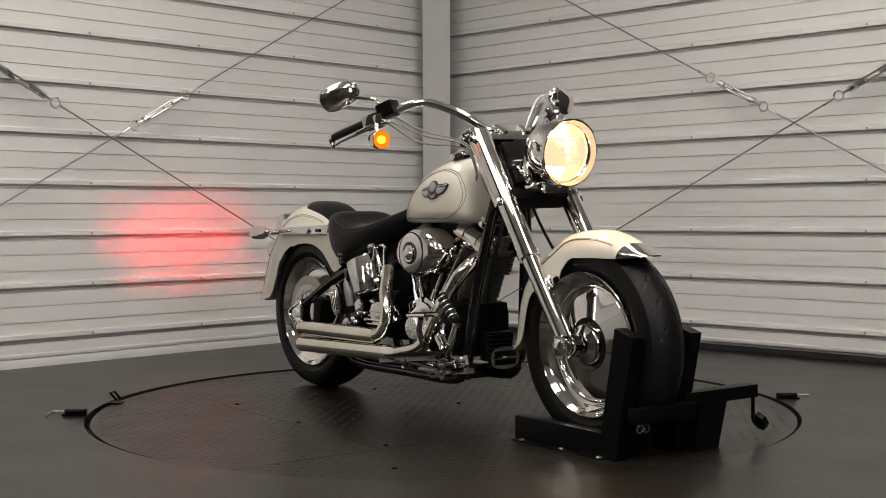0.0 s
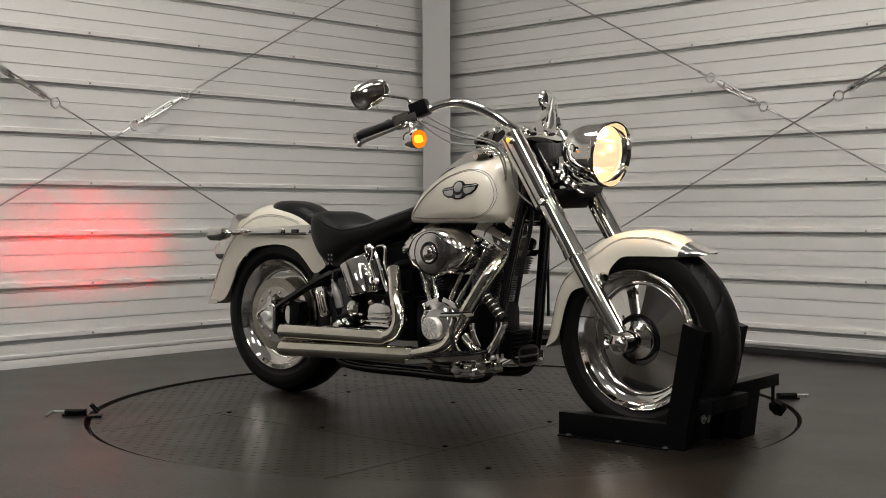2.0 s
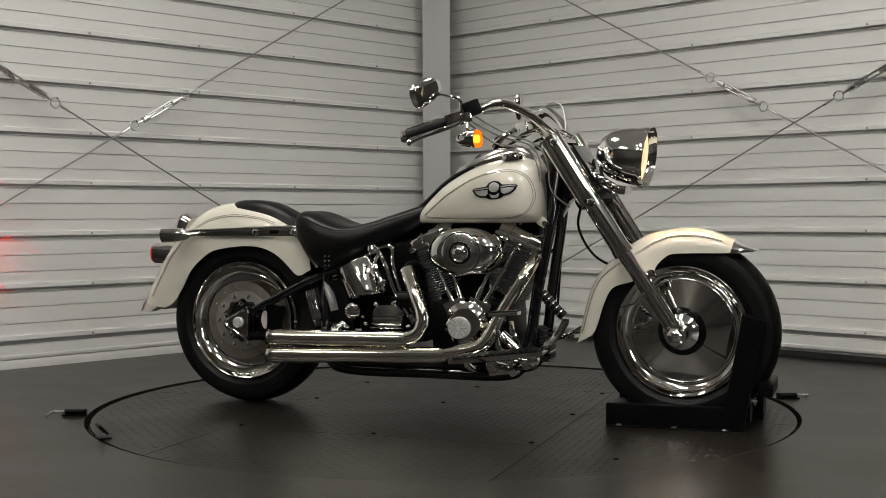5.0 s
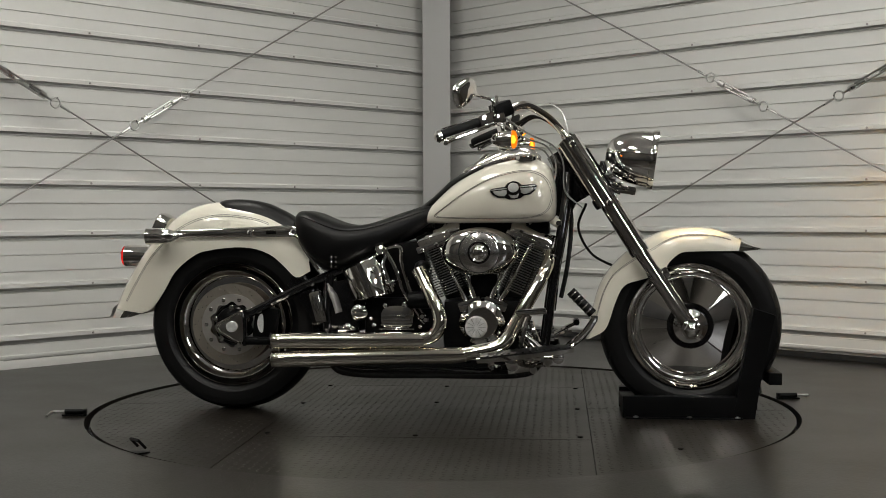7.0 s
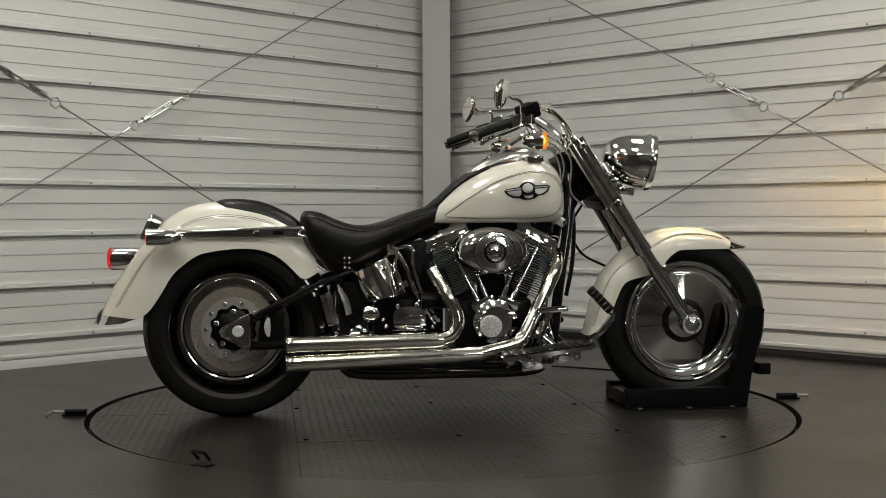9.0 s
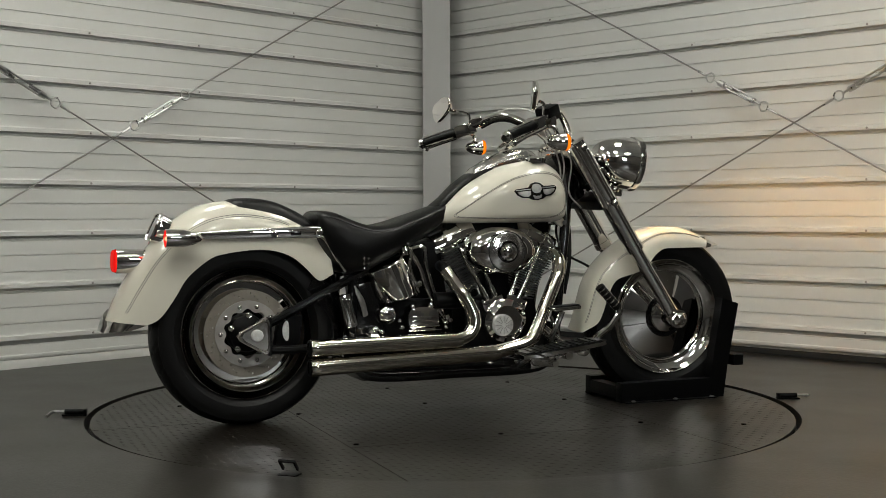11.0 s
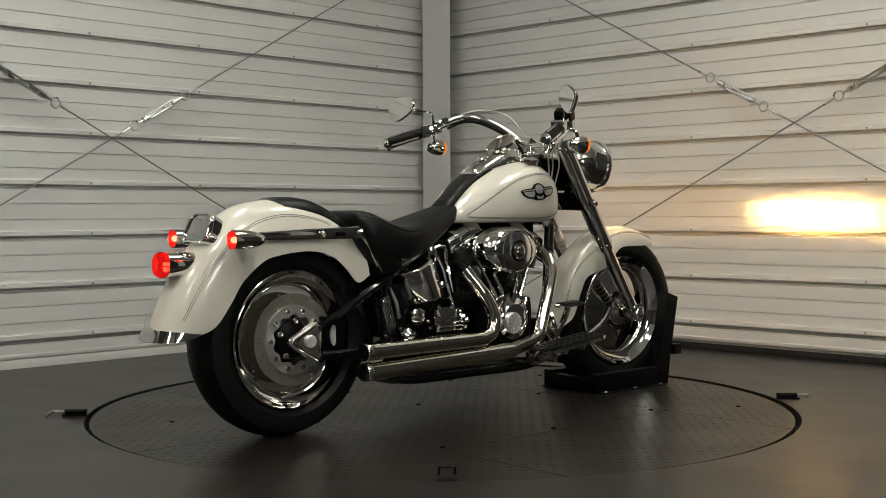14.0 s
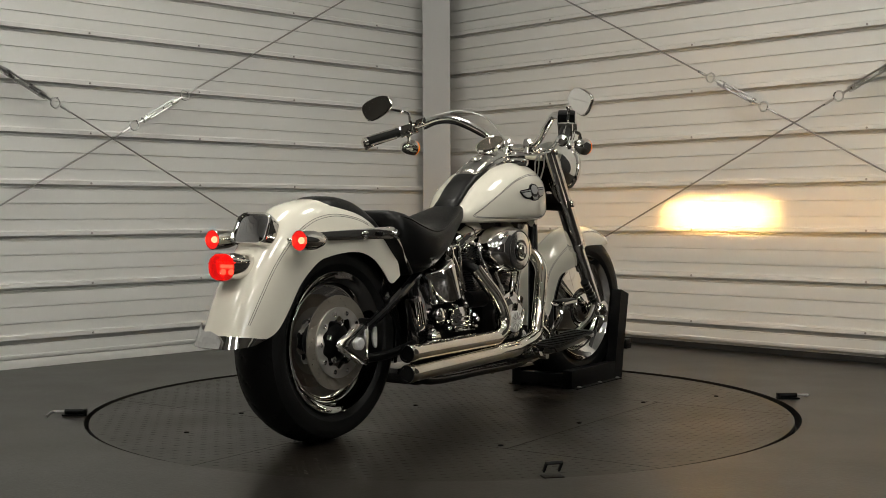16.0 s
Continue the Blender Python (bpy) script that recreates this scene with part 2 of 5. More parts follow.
def brace(m, a, b, ra, rb):
    """Tension rod between two points of a wall, with a turnbuckle between the ring eyes at ra and rb (shares of its length)."""
    ob = empty("tension_brace", "thin steel tension rod with turnbuckle across the wall", "brace", "wall braces")
    P = lambda s: m @ Vector((a[0] + (b[0] - a[0]) * s, 0.07, a[1] + (b[1] - a[1]) * s))
    d = (P(1) - P(0)).normalized()
    n = (m.to_3x3() @ Vector((0, 1, 0))).normalized()
    flat = Matrix((d, n.cross(d), n)).transposed().to_4x4()
    e1, e2 = P(ra), P(rb)
    part("rod", rod(P(0), e1 - d * 0.026, 0.0042, 8), WIRE, ob)
    part("rod", rod(e2 + d * 0.026, P(1), 0.0042, 8), WIRE, ob)
    for e in (e1, e2):
        part("ring_eye", ring_loop(e, flat, 0.024, 0.0042), ZINC, ob, "bright zinc ring eye")
    for e, s in ((e1, -1), (e2, 1)):
        part("ferrule", rod(e + s * d * 0.028, e + s * d * 0.085, 0.0065, 8), ZINC, ob)
    g1, g2 = e1 + d * 0.075, e2 - d * 0.075
    side = n.cross(d)
    body = bmesh.new()
    for k in (-1, 1):
        rod(g1 + side * 0.011 * k, g2 + side * 0.011 * k, 0.0055, 8, body)
    for e in (g1, g2):
        rod(e - d * 0.018, e + d * 0.018, 0.0155, 8, body)
    part("turnbuckle", body, ZINC, ob, "zinc turnbuckle body")
    part("screw_eye", rod(e1 + d * 0.02, g1 + d * 0.07, 0.006, 8), ZINC, ob)
    part("screw_eye", rod(e2 - d * 0.02, g2 - d * 0.07, 0.006, 8), ZINC, ob)
    return ob


def brace_line(m, p, q, lo, hi, e1, e2):
    """The rod through p and q, carried on between the distances lo and hi from the corner, with eyes at e1 and e2."""
    z = lambda s: p[1] + (q[1] - p[1]) * (s - p[0]) / (q[0] - p[0])
    brace(m, (lo, z(lo)), (hi, z(hi)), (e1 - lo) / (hi - lo), (e2 - lo) / (hi - lo))


brace_line(WALL_L, (2.682, 1.24), (1.543, 0.647), 0.42, 4.9, 2.682, 3.01)
brace_line(WALL_L, (0.893, 1.94), (2.264, 1.155), 0.3, 4.2, 1.972, 2.264)
brace_line(WALL_R, (1.019, 1.921), (2.896, 0.896), 0.3, 4.3, 1.966, 2.269)
brace_line(WALL_R, (2.663, 1.262), (1.391, 0.629), 0.3, 5.0, 2.663, 2.99)

# ceiling fittings
fit0 = None
for lx, ly, lr in LAMPS:
    if fit0 is None:
        fit0 = empty("ceiling_light", "white flat ceiling panel fitting, switched on", "ceiling light", "ceiling lights")
        part("housing", box((0.92, 0.54, 0.08), (0, 0, -0.04), bevel=0.006), WALL, fit0)
        part("diffuser", box((0.86, 0.48, 0.05), (0, 0, -0.107), bevel=0.004), TUBE_ON, fit0, "glowing diffuser")
        fit0.matrix_basis = pose(lx, ly, CEIL, 0, 0, lr)
    else:
        copy_thing(fit0, pose(lx, ly, CEIL, 0, 0, lr))
AMBER = glow("lit amber lens", (1.0, 0.24, 0.008), 1.6, clear=0.4, tint=(1.0, 0.55, 0.20))
AMBER_CORE = glow("amber bulb", (1.0, 0.55, 0.10), 9.0)
RED_SIG = glow("lit red signal lens", (1.0, 0.035, 0.03), 1.3, clear=0.55, tint=(1.0, 0.40, 0.32))
RED_CORE = glow("red bulb", (1.0, 0.30, 0.20), 14.0)
DARKGLASS = material("smoked mirror window", (0.48, 0.48, 0.48), 0.04, metal=1.0, spots=0.03, scale=14)
LAMPGRID = material("lamp louvre", (0.40, 0.30, 0.17), 0.5, spec=0.1)
SILVER = material("silver badge paint", (0.42, 0.42, 0.41), 0.35, metal=0.3, spots=0.1, scale=60)
CLEARHOSE = material("milky clear hose", (0.62, 0.62, 0.60), 0.25)
BAFFLE = material("dark red lamp baffle", (0.10, 0.008, 0.008), 0.9, spec=0.0)


# ---- turntable: rotating steel deck let into the floor ----
DECK = material("dark tread plate", (0.0100, 0.0080, 0.0059), 0.35, spec=0.40, spots=0.50, scale=3.0, bump=0.15, fine=160, rough_var=0.3)
DISC = 1.2615
turntable = empty("turntable", "dark round rotating deck of tread plate let into the floor", "turntable")
PLX0, PLX1, PLY0, PLY1 = -0.55, 0.535, -0.62, 0.545


def deck_plate(keep, shrink=0.0015):
    """The part of the disc that lies within the rectangle keep."""
    x0, x1, y0, y1 = keep
    bm = bmesh.new()
    vs = [bm.verts.new((DISC * math.cos(a) + 0.0045, DISC * math.sin(a) + 0.0045, 0)) for a in [2 * math.pi * k / 160 for k in range(160)]]
    bm.faces.new(vs)
    for co, no in (((x0 + shrink, 0, 0), (-1, 0, 0)), ((x1 - shrink, 0, 0), (1, 0, 0)), ((0, y0 + shrink, 0), (0, -1, 0)), ((0, y1 - shrink, 0), (0, 1, 0))):
        bmesh.ops.bisect_plane(bm, geom=bm.verts[:] + bm.edges[:] + bm.faces[:], plane_co=co, plane_no=no, clear_outer=True)
    r = bmesh.ops.extrude_face_region(bm, geom=bm.faces[:])
    for v in [g for g in r["geom"] if isinstance(g, bmesh.types.BMVert)]:
        v.co.z -= 0.012
    return bm


FAR = 3.0


def tread_studs(keep, cell=0.029):
    """Low pointed studs in two crossing directions over one plate."""
    x0, x1, y0, y1 = (max(-DISC, min(DISC, v)) for v in keep)
    verts, faces = [], []
    for i in range(int(x0 / cell), int(x1 / cell) + 1):
        for j in range(int(y0 / cell), int(y1 / cell) + 1):
            cx, cy = i * cell, j * cell
            if not (x0 + 0.015 < cx < x1 - 0.015 and y0 + 0.015 < cy < y1 - 0.015) or math.hypot(cx, cy) > DISC - 0.025:
                continue
            a = radians(45 if (i + j) % 2 else -45)
            c, q = math.cos(a), math.sin(a)
            k = len(verts)
            for u, v, h in ((-0.0125, 0, 0), (0, -0.0040, 0), (0.0125, 0, 0), (0, 0.0040, 0), (-0.0060, 0, 0.0009), (0.0060, 0, 0.0009)):
                verts.append((cx + u * c - v * q, cy + u * q + v * c, h - 0.0001))
            faces += [(k, k + 1, k + 5, k + 4), (k + 1, k + 2, k + 5), (k + 2, k + 3, k + 4, k + 5), (k + 3, k, k + 4)]
    me = bpy.data.meshes.new("mesh")
    me.from_pydata(verts, [], faces)
    me.shade_smooth()
    return me


for keep in ((PLX0, PLX1, PLY0, PLY1), (PLX0, PLX1, PLY1, FAR), (PLX0, PLX1, -FAR, PLY0), (-FAR, PLX0, -FAR, 0.0), (-FAR, PLX0, 0.0, FAR), (PLX1, FAR, -FAR, 0.0), (PLX1, FAR, 0.0, FAR)):
    plate_ob = part("deck_plate", deck_plate(keep), DECK, turntable)
    tagged(part("tread_studs", tread_studs(keep), DECK, plate_ob), kind="stuff")
part("deck_frame", lathe([(DISC - 0.002, -0.0125), (DISC - 0.002, -0.05)], Matrix(), 96), GAP, turntable)
bolt = finish(lathe([(0.009, -0.002), (0.009, 0.003), (0.006, 0.0045)], Matrix(), 10))
for x, y in ((0.50, -0.02), (-0.03, 0.10), (-0.535, 0.05), (0.50, 0.50), (-0.03, 0.53), (-0.52, 0.52), (-0.03, -0.59), (0.5, -0.58), (-0.52, -0.58), (0.9, 0.35), (-0.9, 0.4), (0.8, -0.75)):
    o = part("deck_bolt", bolt, SATINBLACK, turntable)
    o.location = (x, y, 0)
eye = part("lifting_bracket", box((0.055, 0.044, 0.005), (0, 0, 0.0035), bevel=0.001), SATINBLACK, turntable, "small black lifting bracket bolted near the edge")
loop = bmesh.new()
for a in ((0.05, 0.008, 0.005, (0, 0.012, 0.042)), (0.006, 0.008, 0.036, (-0.022, 0.012, 0.024)), (0.006, 0.008, 0.036, (0.022, 0.012, 0.024))):
    box(a[:3], a[3], bm=loop, bevel=0.001)
part("bracket_loop", loop, SATINBLACK, eye)
eye.matrix_basis = pose(-0.826, -0.935, 0, 0, 0, -40)
eye.children[0].matrix_basis = pose(0, 0.004, 0.004, 42, 0, 0)

# ---- motorcycle ----
motorcycle = empty("motorcycle", "cream and chrome cruiser motorcycle, lights on, standing on the deck", "motorcycle")
REAR, FRONT = Vector((-0.758, 0, 0.316)), Vector((0.900, 0, 0.318))
FORK = Vector((0.413, 0, -0.656)).normalized()
NECK = Vector((0.455, 0, 0.90))
STEER = Matrix.Translation(NECK) @ Matrix.Rotation(radians(3.5), 4, FORK) @ Matrix.Translation(-NECK)
ACROSS = pose(0, 0, 0, 90, 0, 0)  # z axis to the right-hand side (-y)


def front(name, bm, mat, label="", angle=35):
    """A part of the front end, which is steered a little to one side."""
    ob = part(name, bm, mat, motorcycle, label, angle)
    ob.matrix_basis = STEER
    return ob


def bike(name, bm, mat, label="", angle=35):
    return part(name, bm, mat, motorcycle, label, angle)


def tyre(center, R, half, bead, grooves=24):
    """A tyre whose tread has slanted cut grooves."""
    prof = [(bead, 0.72), (bead + 0.006, 0.80), (bead + 0.03, 0.97), (bead + 0.055, 1.0), (R - 0.035, 0.97), (R - 0.022, 0.90)]
    crown = [(R - 0.022 * (abs(k) / 9) ** 2.1, 0.88 * k / 9) for k in range(-9, 10)]
    rows = [(r, -h, False) for r, h in prof] + [(r, h, True) for r, h in crown] + [(r, h, False) for r, h in reversed(prof)] + [(bead - 0.004, 0.6, False), (bead - 0.004, -0.6, False)]
    seg = 384
    bm = bmesh.new()
    rings = []
    for i in range(seg):
        a = 2 * math.pi * i / seg
        ring = []
        for r, h, tread in rows:
            if tread and 0.10 < abs(h) < 0.80:
                f = (i / seg * grooves + 0.9 * abs(h) + (0.5 if h > 0 else 0)) % 1
                if f < 0.10 and not (0.42 < abs(h) < 0.50):
                    r -= 0.003
            ring.append(Vector((r * math.cos(a), h * half, r * math.sin(a))) + center)
        rings.append(ring)
    rings.append(rings[0])
    n = len(rows)
    vs = [[bm.verts.new(p) for p in ring] for ring in rings[:-1]]
    for i in range(seg):
        A, B = vs[i], vs[(i + 1) % seg]
        for k in range(n):
            q = (k + 1) % n
            bm.faces.new((A[k], A[q], B[q], B[k]))
    return bm


def turned(profile, center, seg=64, m=None):
    """Rings round the wheel axle; heights run towards the right-hand side."""
    return lathe(profile, Matrix.Translation(center) @ ACROSS, seg)


def drilled(r0, r1, y, thick, holes, center, scallop=0.0):
    """A brake rotor with drilled holes, cut as an annulus of small cells."""
    bm = bmesh.new()
    nr, na = 9, 180
    top = {}
    for side in (0, 1):
        for i in range(na):
            a = 2 * math.pi * i / na
            for k in range(nr + 1):
                r = r0 + (r1 - r0) * k / nr
                if k == 0 and scallop:
                    r -= scallop * (0.5 + 0.5 * math.cos(a * 10))
                top[side, i, k] = bm.verts.new(Vector((r * math.cos(a), y + (thick if side else 0), r * math.sin(a))) + center)
    solid = lambda i, k: not ((k == 2 and i % 12 == 0) or (k == 4 and i % 12 == 3) or (k == 6 and i % 12 == 6)) or not holes
    for i in range(na):
        j = (i + 1) % na
        for k in range(nr):
            if not solid(i, k):
                for a, b in (((i, k), (j, k)), ((j, k), (j, k + 1)), ((j, k + 1), (i, k + 1)), ((i, k + 1), (i, k))):
                    bm.faces.new((top[(0, *a)], top[(0, *b)], top[(1, *b)], top[(1, *a)]))
                continue
            for s in (0, 1):
                bm.faces.new((top[s, i, k], top[s, j, k], top[s, j, k + 1], top[s, i, k + 1]))
        for k in (0, nr):
            bm.faces.new((top[0, i, k], top[0, j, k], top[1, j, k], top[1, i, k]))
    return bm


# wheels
def wheel(name, center, R, half, place, rear):
    root = place(name, tyre(Vector((0, 0, 0)) + center, R, half, 0.217), RUBBER, "black road tyre on a polished solid disc rim", 20)
    steer = root.matrix_basis.copy()
    lip = half * 0.86
    for s in (1, -1):
        deep = 0.005 if rear else 0.0
        back = lip - 0.036 - deep
        prof = [(0.2165, s * (lip - 0.004)), (0.2225, s * (lip + 0.002)), (0.2235, s * (lip + 0.005)), (0.2215, s * (lip + 0.0065)), (0.2185, s * (lip + 0.003)), (0.2120, s * (lip - 0.008)), (0.2040, s * (lip - 0.016 - deep * 0.3)),
                (0.1950, s * (lip - 0.023 - deep * 0.6)), (0.1850, s * (lip - 0.028 - deep * 0.8)), (0.1790, s * (lip - 0.029 - deep)), (0.1765, s * (lip - 0.027 - deep)), (0.1740, s * (lip - 0.029 - deep)), (0.1720, s * back)]
        part("rim", lathe(prof, Matrix.Translation(center) @ ACROSS, 96, cap=False), CHROME, root, "polished stepped rim", 50)
        mid = back if rear else lip - 0.012
        disc = [(0.1725, s * back), (0.082, s * mid)]
        part("disc", lathe(disc, Matrix.Translation(center) @ ACROSS, 96, cap=False), CHROME, root, "mirror-polished solid wheel disc", 8)
        hub = [(0.082, s * mid), (0.080, s * (mid + 0.003)), (0.067, s * (mid + 0.001)), (0.065, s * (mid - 0.006))]
        part("hub_ring", lathe(hub, Matrix.Translation(center) @ ACROSS, 64, cap=False), BLACK, root, "gloss black hub ring")
        cap = [(0.067, s * (mid - 0.006)), (0.065, s * (lip - 0.004)), (0.060, s * (lip + 0.006)), (0.048, s * (lip + 0.012)), (0.036, s * (lip + 0.020)), (0.020, s * (lip + 0.022))]
        part("hub", turned(cap, center, 64), SATINBLACK if rear else CHROME, root)
    return root


rear_wheel = wheel("rear_wheel", REAR, 0.318, 0.085, bike, True)
front_wheel = wheel("front_wheel", FRONT, 0.322, 0.070, front, False)

# rear brake
rotor = bike("brake_rotor", drilled(0.108, 0.148, -0.083, 0.005, True, REAR, 0.0), BRUSHED, "drilled steel brake rotor")
part("rotor_carrier", drilled(0.084, 0.1115, -0.089, 0.006, False, REAR, 0.010), CARRIER, rotor, "bright steel rotor carrier")
small, large = (finish(lathe([(r, 0), (r, h), (r * 0.55, h * 1.3)], ACROSS, 12)) for r, h in ((0.0075, 0.005), (0.010, 0.006)))
for k in range(15):
    a, r, y, me = (2 * math.pi * k / 10, 0.094, -0.090, small) if k < 10 else (2 * math.pi * k / 5 + 0.3, 0.062, -0.093, large)
    o = part("rotor_bolt", me, CHROME, rotor)
    o.location = REAR + Vector((r * math.cos(a), y, r * math.sin(a)))
front_rotor = front("front_brake_rotor", drilled(0.088, 0.147, 0.078, 0.005, True, FRONT, 0.007), BRUSHED, "drilled steel brake rotor")
caliper = bike("rear_caliper", box((0.085, 0.05, 0.115), (-0.625, -0.105, 0.325), (0, 8, 0), 0.014), SATINBLACK)
oval = [(-0.640 + 0.011 * math.cos(a) + 0.004 * math.sin(a) ** 2, -0.131, 0.325 + 0.034 * math.sin(a)) for a in [2 * math.pi * k / 24 for k in range(24)]]
part("caliper_badge", loft([oval, [(x, y - 0.006, z) for x, y, z in oval]]), BADGE, caliper, "silver oval badge")

# swing arm and axle cover
for s in (-1, 1):
    sw = bike("swing_arm", tube([(-0.70, s * 0.135, 0.350), (-0.60, s * 0.135, 0.400), (-0.47, s * 0.125, 0.465), (-0.34, s * 0.10, 0.52)], 0.0155, 10, 4), BLACK)
    part("lower_tube", tube([(-0.70, s * 0.135, 0.262), (-0.58, s * 0.135, 0.262), (-0.45, s * 0.12, 0.275), (-0.30, s * 0.10, 0.30)], 0.015, 10, 4), SATINBLACK, sw)
    part("axle_plate", box((0.012, 0.03, 0.13), (-0.697, s * 0.135, 0.309), bevel=0.003), BLACK, sw)
tri = [(-0.806, 0.311), (-0.797, 0.327), (-0.712, 0.372), (-0.700, 0.368), (-0.696, 0.356), (-0.696, 0.262), (-0.702, 0.250), (-0.712, 0.247), (-0.797, 0.295)]
tc = Vector((-0.735, 0.310))
ringz = [[(tc.x + (x - tc.x) * f, -y, tc.y + (z - tc.y) * f) for x, z in tri] for f, y in ((1, 0.115), (1, 0.148), (0.94, 0.156), (0.82, 0.157), (0.78, 0.150))]
cover = bike("axle_cover", loft(ringz), CHROME, "triangular chrome axle cover")
part("axle_nut", lathe([(0.020, 0), (0.020, 0.008), (0.017, 0.011), (0.004, 0.0115)], pose(-0.741, -0.150, 0.314, 90, 0, 0), 24), BADGE, cover)
mirror_tri = [[(x, -y, z) for x, y, z in r] for r in ringz]
bike("axle_cover", loft(mirror_tri), CHROME, "triangular chrome axle cover")


# fenders
def arch(stations, n=2.7, steps=24, thick=0.003):
    """A mudguard shell: (crest, lower edge, half width) for each station along it."""
    rings = []
    for inset in (0.0, thick):
        rs = []
        for (cx, cz), (lx, lz), w in stations:
            ring = []
            for k in range(steps + 1):
                a = math.pi * k / steps
                h = max(0, math.sin(a)) ** (2 / n)
                y = -(w - inset) * math.copysign(abs(math.cos(a)) ** (2 / n), math.cos(a))
                dx, dz = cx - lx, cz - lz
                f = h * (1 - inset / max(0.02, math.hypot(dx, dz)))
                ring.append(Vector((lx + dx * f, y, lz + dz * f)))
            rs.append(ring)
        rings.append(rs)
    bm = loft(rings[0], cap=False, closed=False)
    loft(rings[1], bm, False, False)
    ns, nk = len(stations), steps + 1
    bm.verts.ensure_lookup_table()
    V = lambda shell, i, k: bm.verts[shell * ns * nk + i * nk + k]
    for i in range(ns - 1):
        for k in (0, steps):
            bm.faces.new((V(0, i, k), V(0, i + 1, k), V(1, i + 1, k), V(1, i, k)))
    for i in (0, ns - 1):
        for k in range(steps):
            bm.faces.new((V(0, i, k), V(0, i, k + 1), V(1, i, k + 1), V(1, i, k)))
    return bm


def densify(stations, steps=4):
    c = smooth_path([(a[0], 0, a[1]) for a, b, w in stations], steps)
    l = smooth_path([(b[0], 0, b[1]) for a, b, w in stations], steps)
    w = smooth_path([(w, 0, 0) for a, b, w in stations], steps)
    return [((p.x, p.z), (q.x, q.z), r.x) for p, q, r in zip(c, l, w)]


REARF = densify([((-1.226, 0.340), (-1.135, 0.345), 0.088), ((-1.200, 0.410), (-1.058, 0.372), 0.097), ((-1.166, 0.480), (-1.005, 0.440), 0.104),
                 ((-1.098, 0.586), (-0.960, 0.512), 0.110), ((-1.014, 0.681), (-0.885, 0.572), 0.112), ((-0.938, 0.735), (-0.830, 0.588), 0.113),
                 ((-0.870, 0.758), (-0.782, 0.595), 0.113), ((-0.798, 0.765), (-0.720, 0.599), 0.113), ((-0.691, 0.752), (-0.660, 0.592), 0.112),
                 ((-0.620, 0.732), (-0.605, 0.570), 0.111), ((-0.565, 0.705), (-0.560, 0.533), 0.110), ((-0.520, 0.670), (-0.513, 0.490), 0.108), ((-0.478, 0.620), (-0.462, 0.512), 0.105)])
rear_fender = bike("rear_fender", arch(REARF), PAINT, "cream painted rear mudguard with pinstripe")
part("fender_tip", arch([((c[0] * 1.0 - 0.004, c[1] - 0.002), l, w + 0.004) for c, l, w in densify([((-1.228, 0.336), (-1.140, 0.341), 0.087), ((-1.213, 0.374), (-1.093, 0.356), 0.090)], 3)]), CHROME, rear_fender, "chrome mudguard tip")
FRONTF = densify([((0.530, 0.266), (0.548, 0.272), 0.074), ((0.541, 0.320), (0.596, 0.300), 0.080), ((0.553, 0.372), (0.617, 0.340), 0.083), ((0.577, 0.455), (0.636, 0.400), 0.085),
                  ((0.610, 0.512), (0.668, 0.462), 0.086), ((0.658, 0.565), (0.727, 0.484), 0.086), ((0.710, 0.605), (0.778, 0.498), 0.086), ((0.759, 0.635), (0.808, 0.510), 0.086),
                  ((0.806, 0.653), (0.824, 0.545), 0.086), ((0.859, 0.664), (0.866, 0.580), 0.086), ((0.920, 0.668), (0.920, 0.585), 0.085), ((0.978, 0.662), (0.985, 0.586), 0.083),
                  ((1.040, 0.641), (1.035, 0.586), 0.078), ((1.095, 0.612), (1.078, 0.587), 0.066)])
front_fender = front("front_fender", arch(FRONTF, 2.4), PAINT, "cream painted front mudguard with pinstripe")
tip = part("fender_tip", arch(densify([((1.076, 0.630), (1.064, 0.584), 0.075), ((1.112, 0.611), (1.092, 0.586), 0.064), ((1.150, 0.595), (1.134, 0.589), 0.038)], 3), 2.4), CHROME, front_fender, "chrome mudguard tip")


def stripe_on(stations, share, lo, hi, parent, n, side, radius=0.0009):
    """A pinstripe along a mudguard at that share of its arc."""
    pts = []
    for i in range(lo, hi):
        (cx, cz), (lx, lz), w = stations[i]
        s = share(i) if callable(share) else share
        a = math.pi / 2 * s
        h, y = math.sin(a) ** (2 / n), -side * w * math.cos(a) ** (2 / n)
        pts.append((lx + (cx - lx) * h, y * 1.004, lz + (cz - lz) * h + 0.0006))
    part("pinstripe", tube(pts, radius, 6), PINSTRIPE, parent)


for s in (1, -1):
    for off in (0.0, 0.035):
        stripe_on(REARF, 0.40 + off, 4, len(REARF) - 12, rear_fender, 2.7, s)
        stripe_on(FRONTF, 0.42 + off, 3, len(FRONTF) - 4, front_fender, 2.4, s)

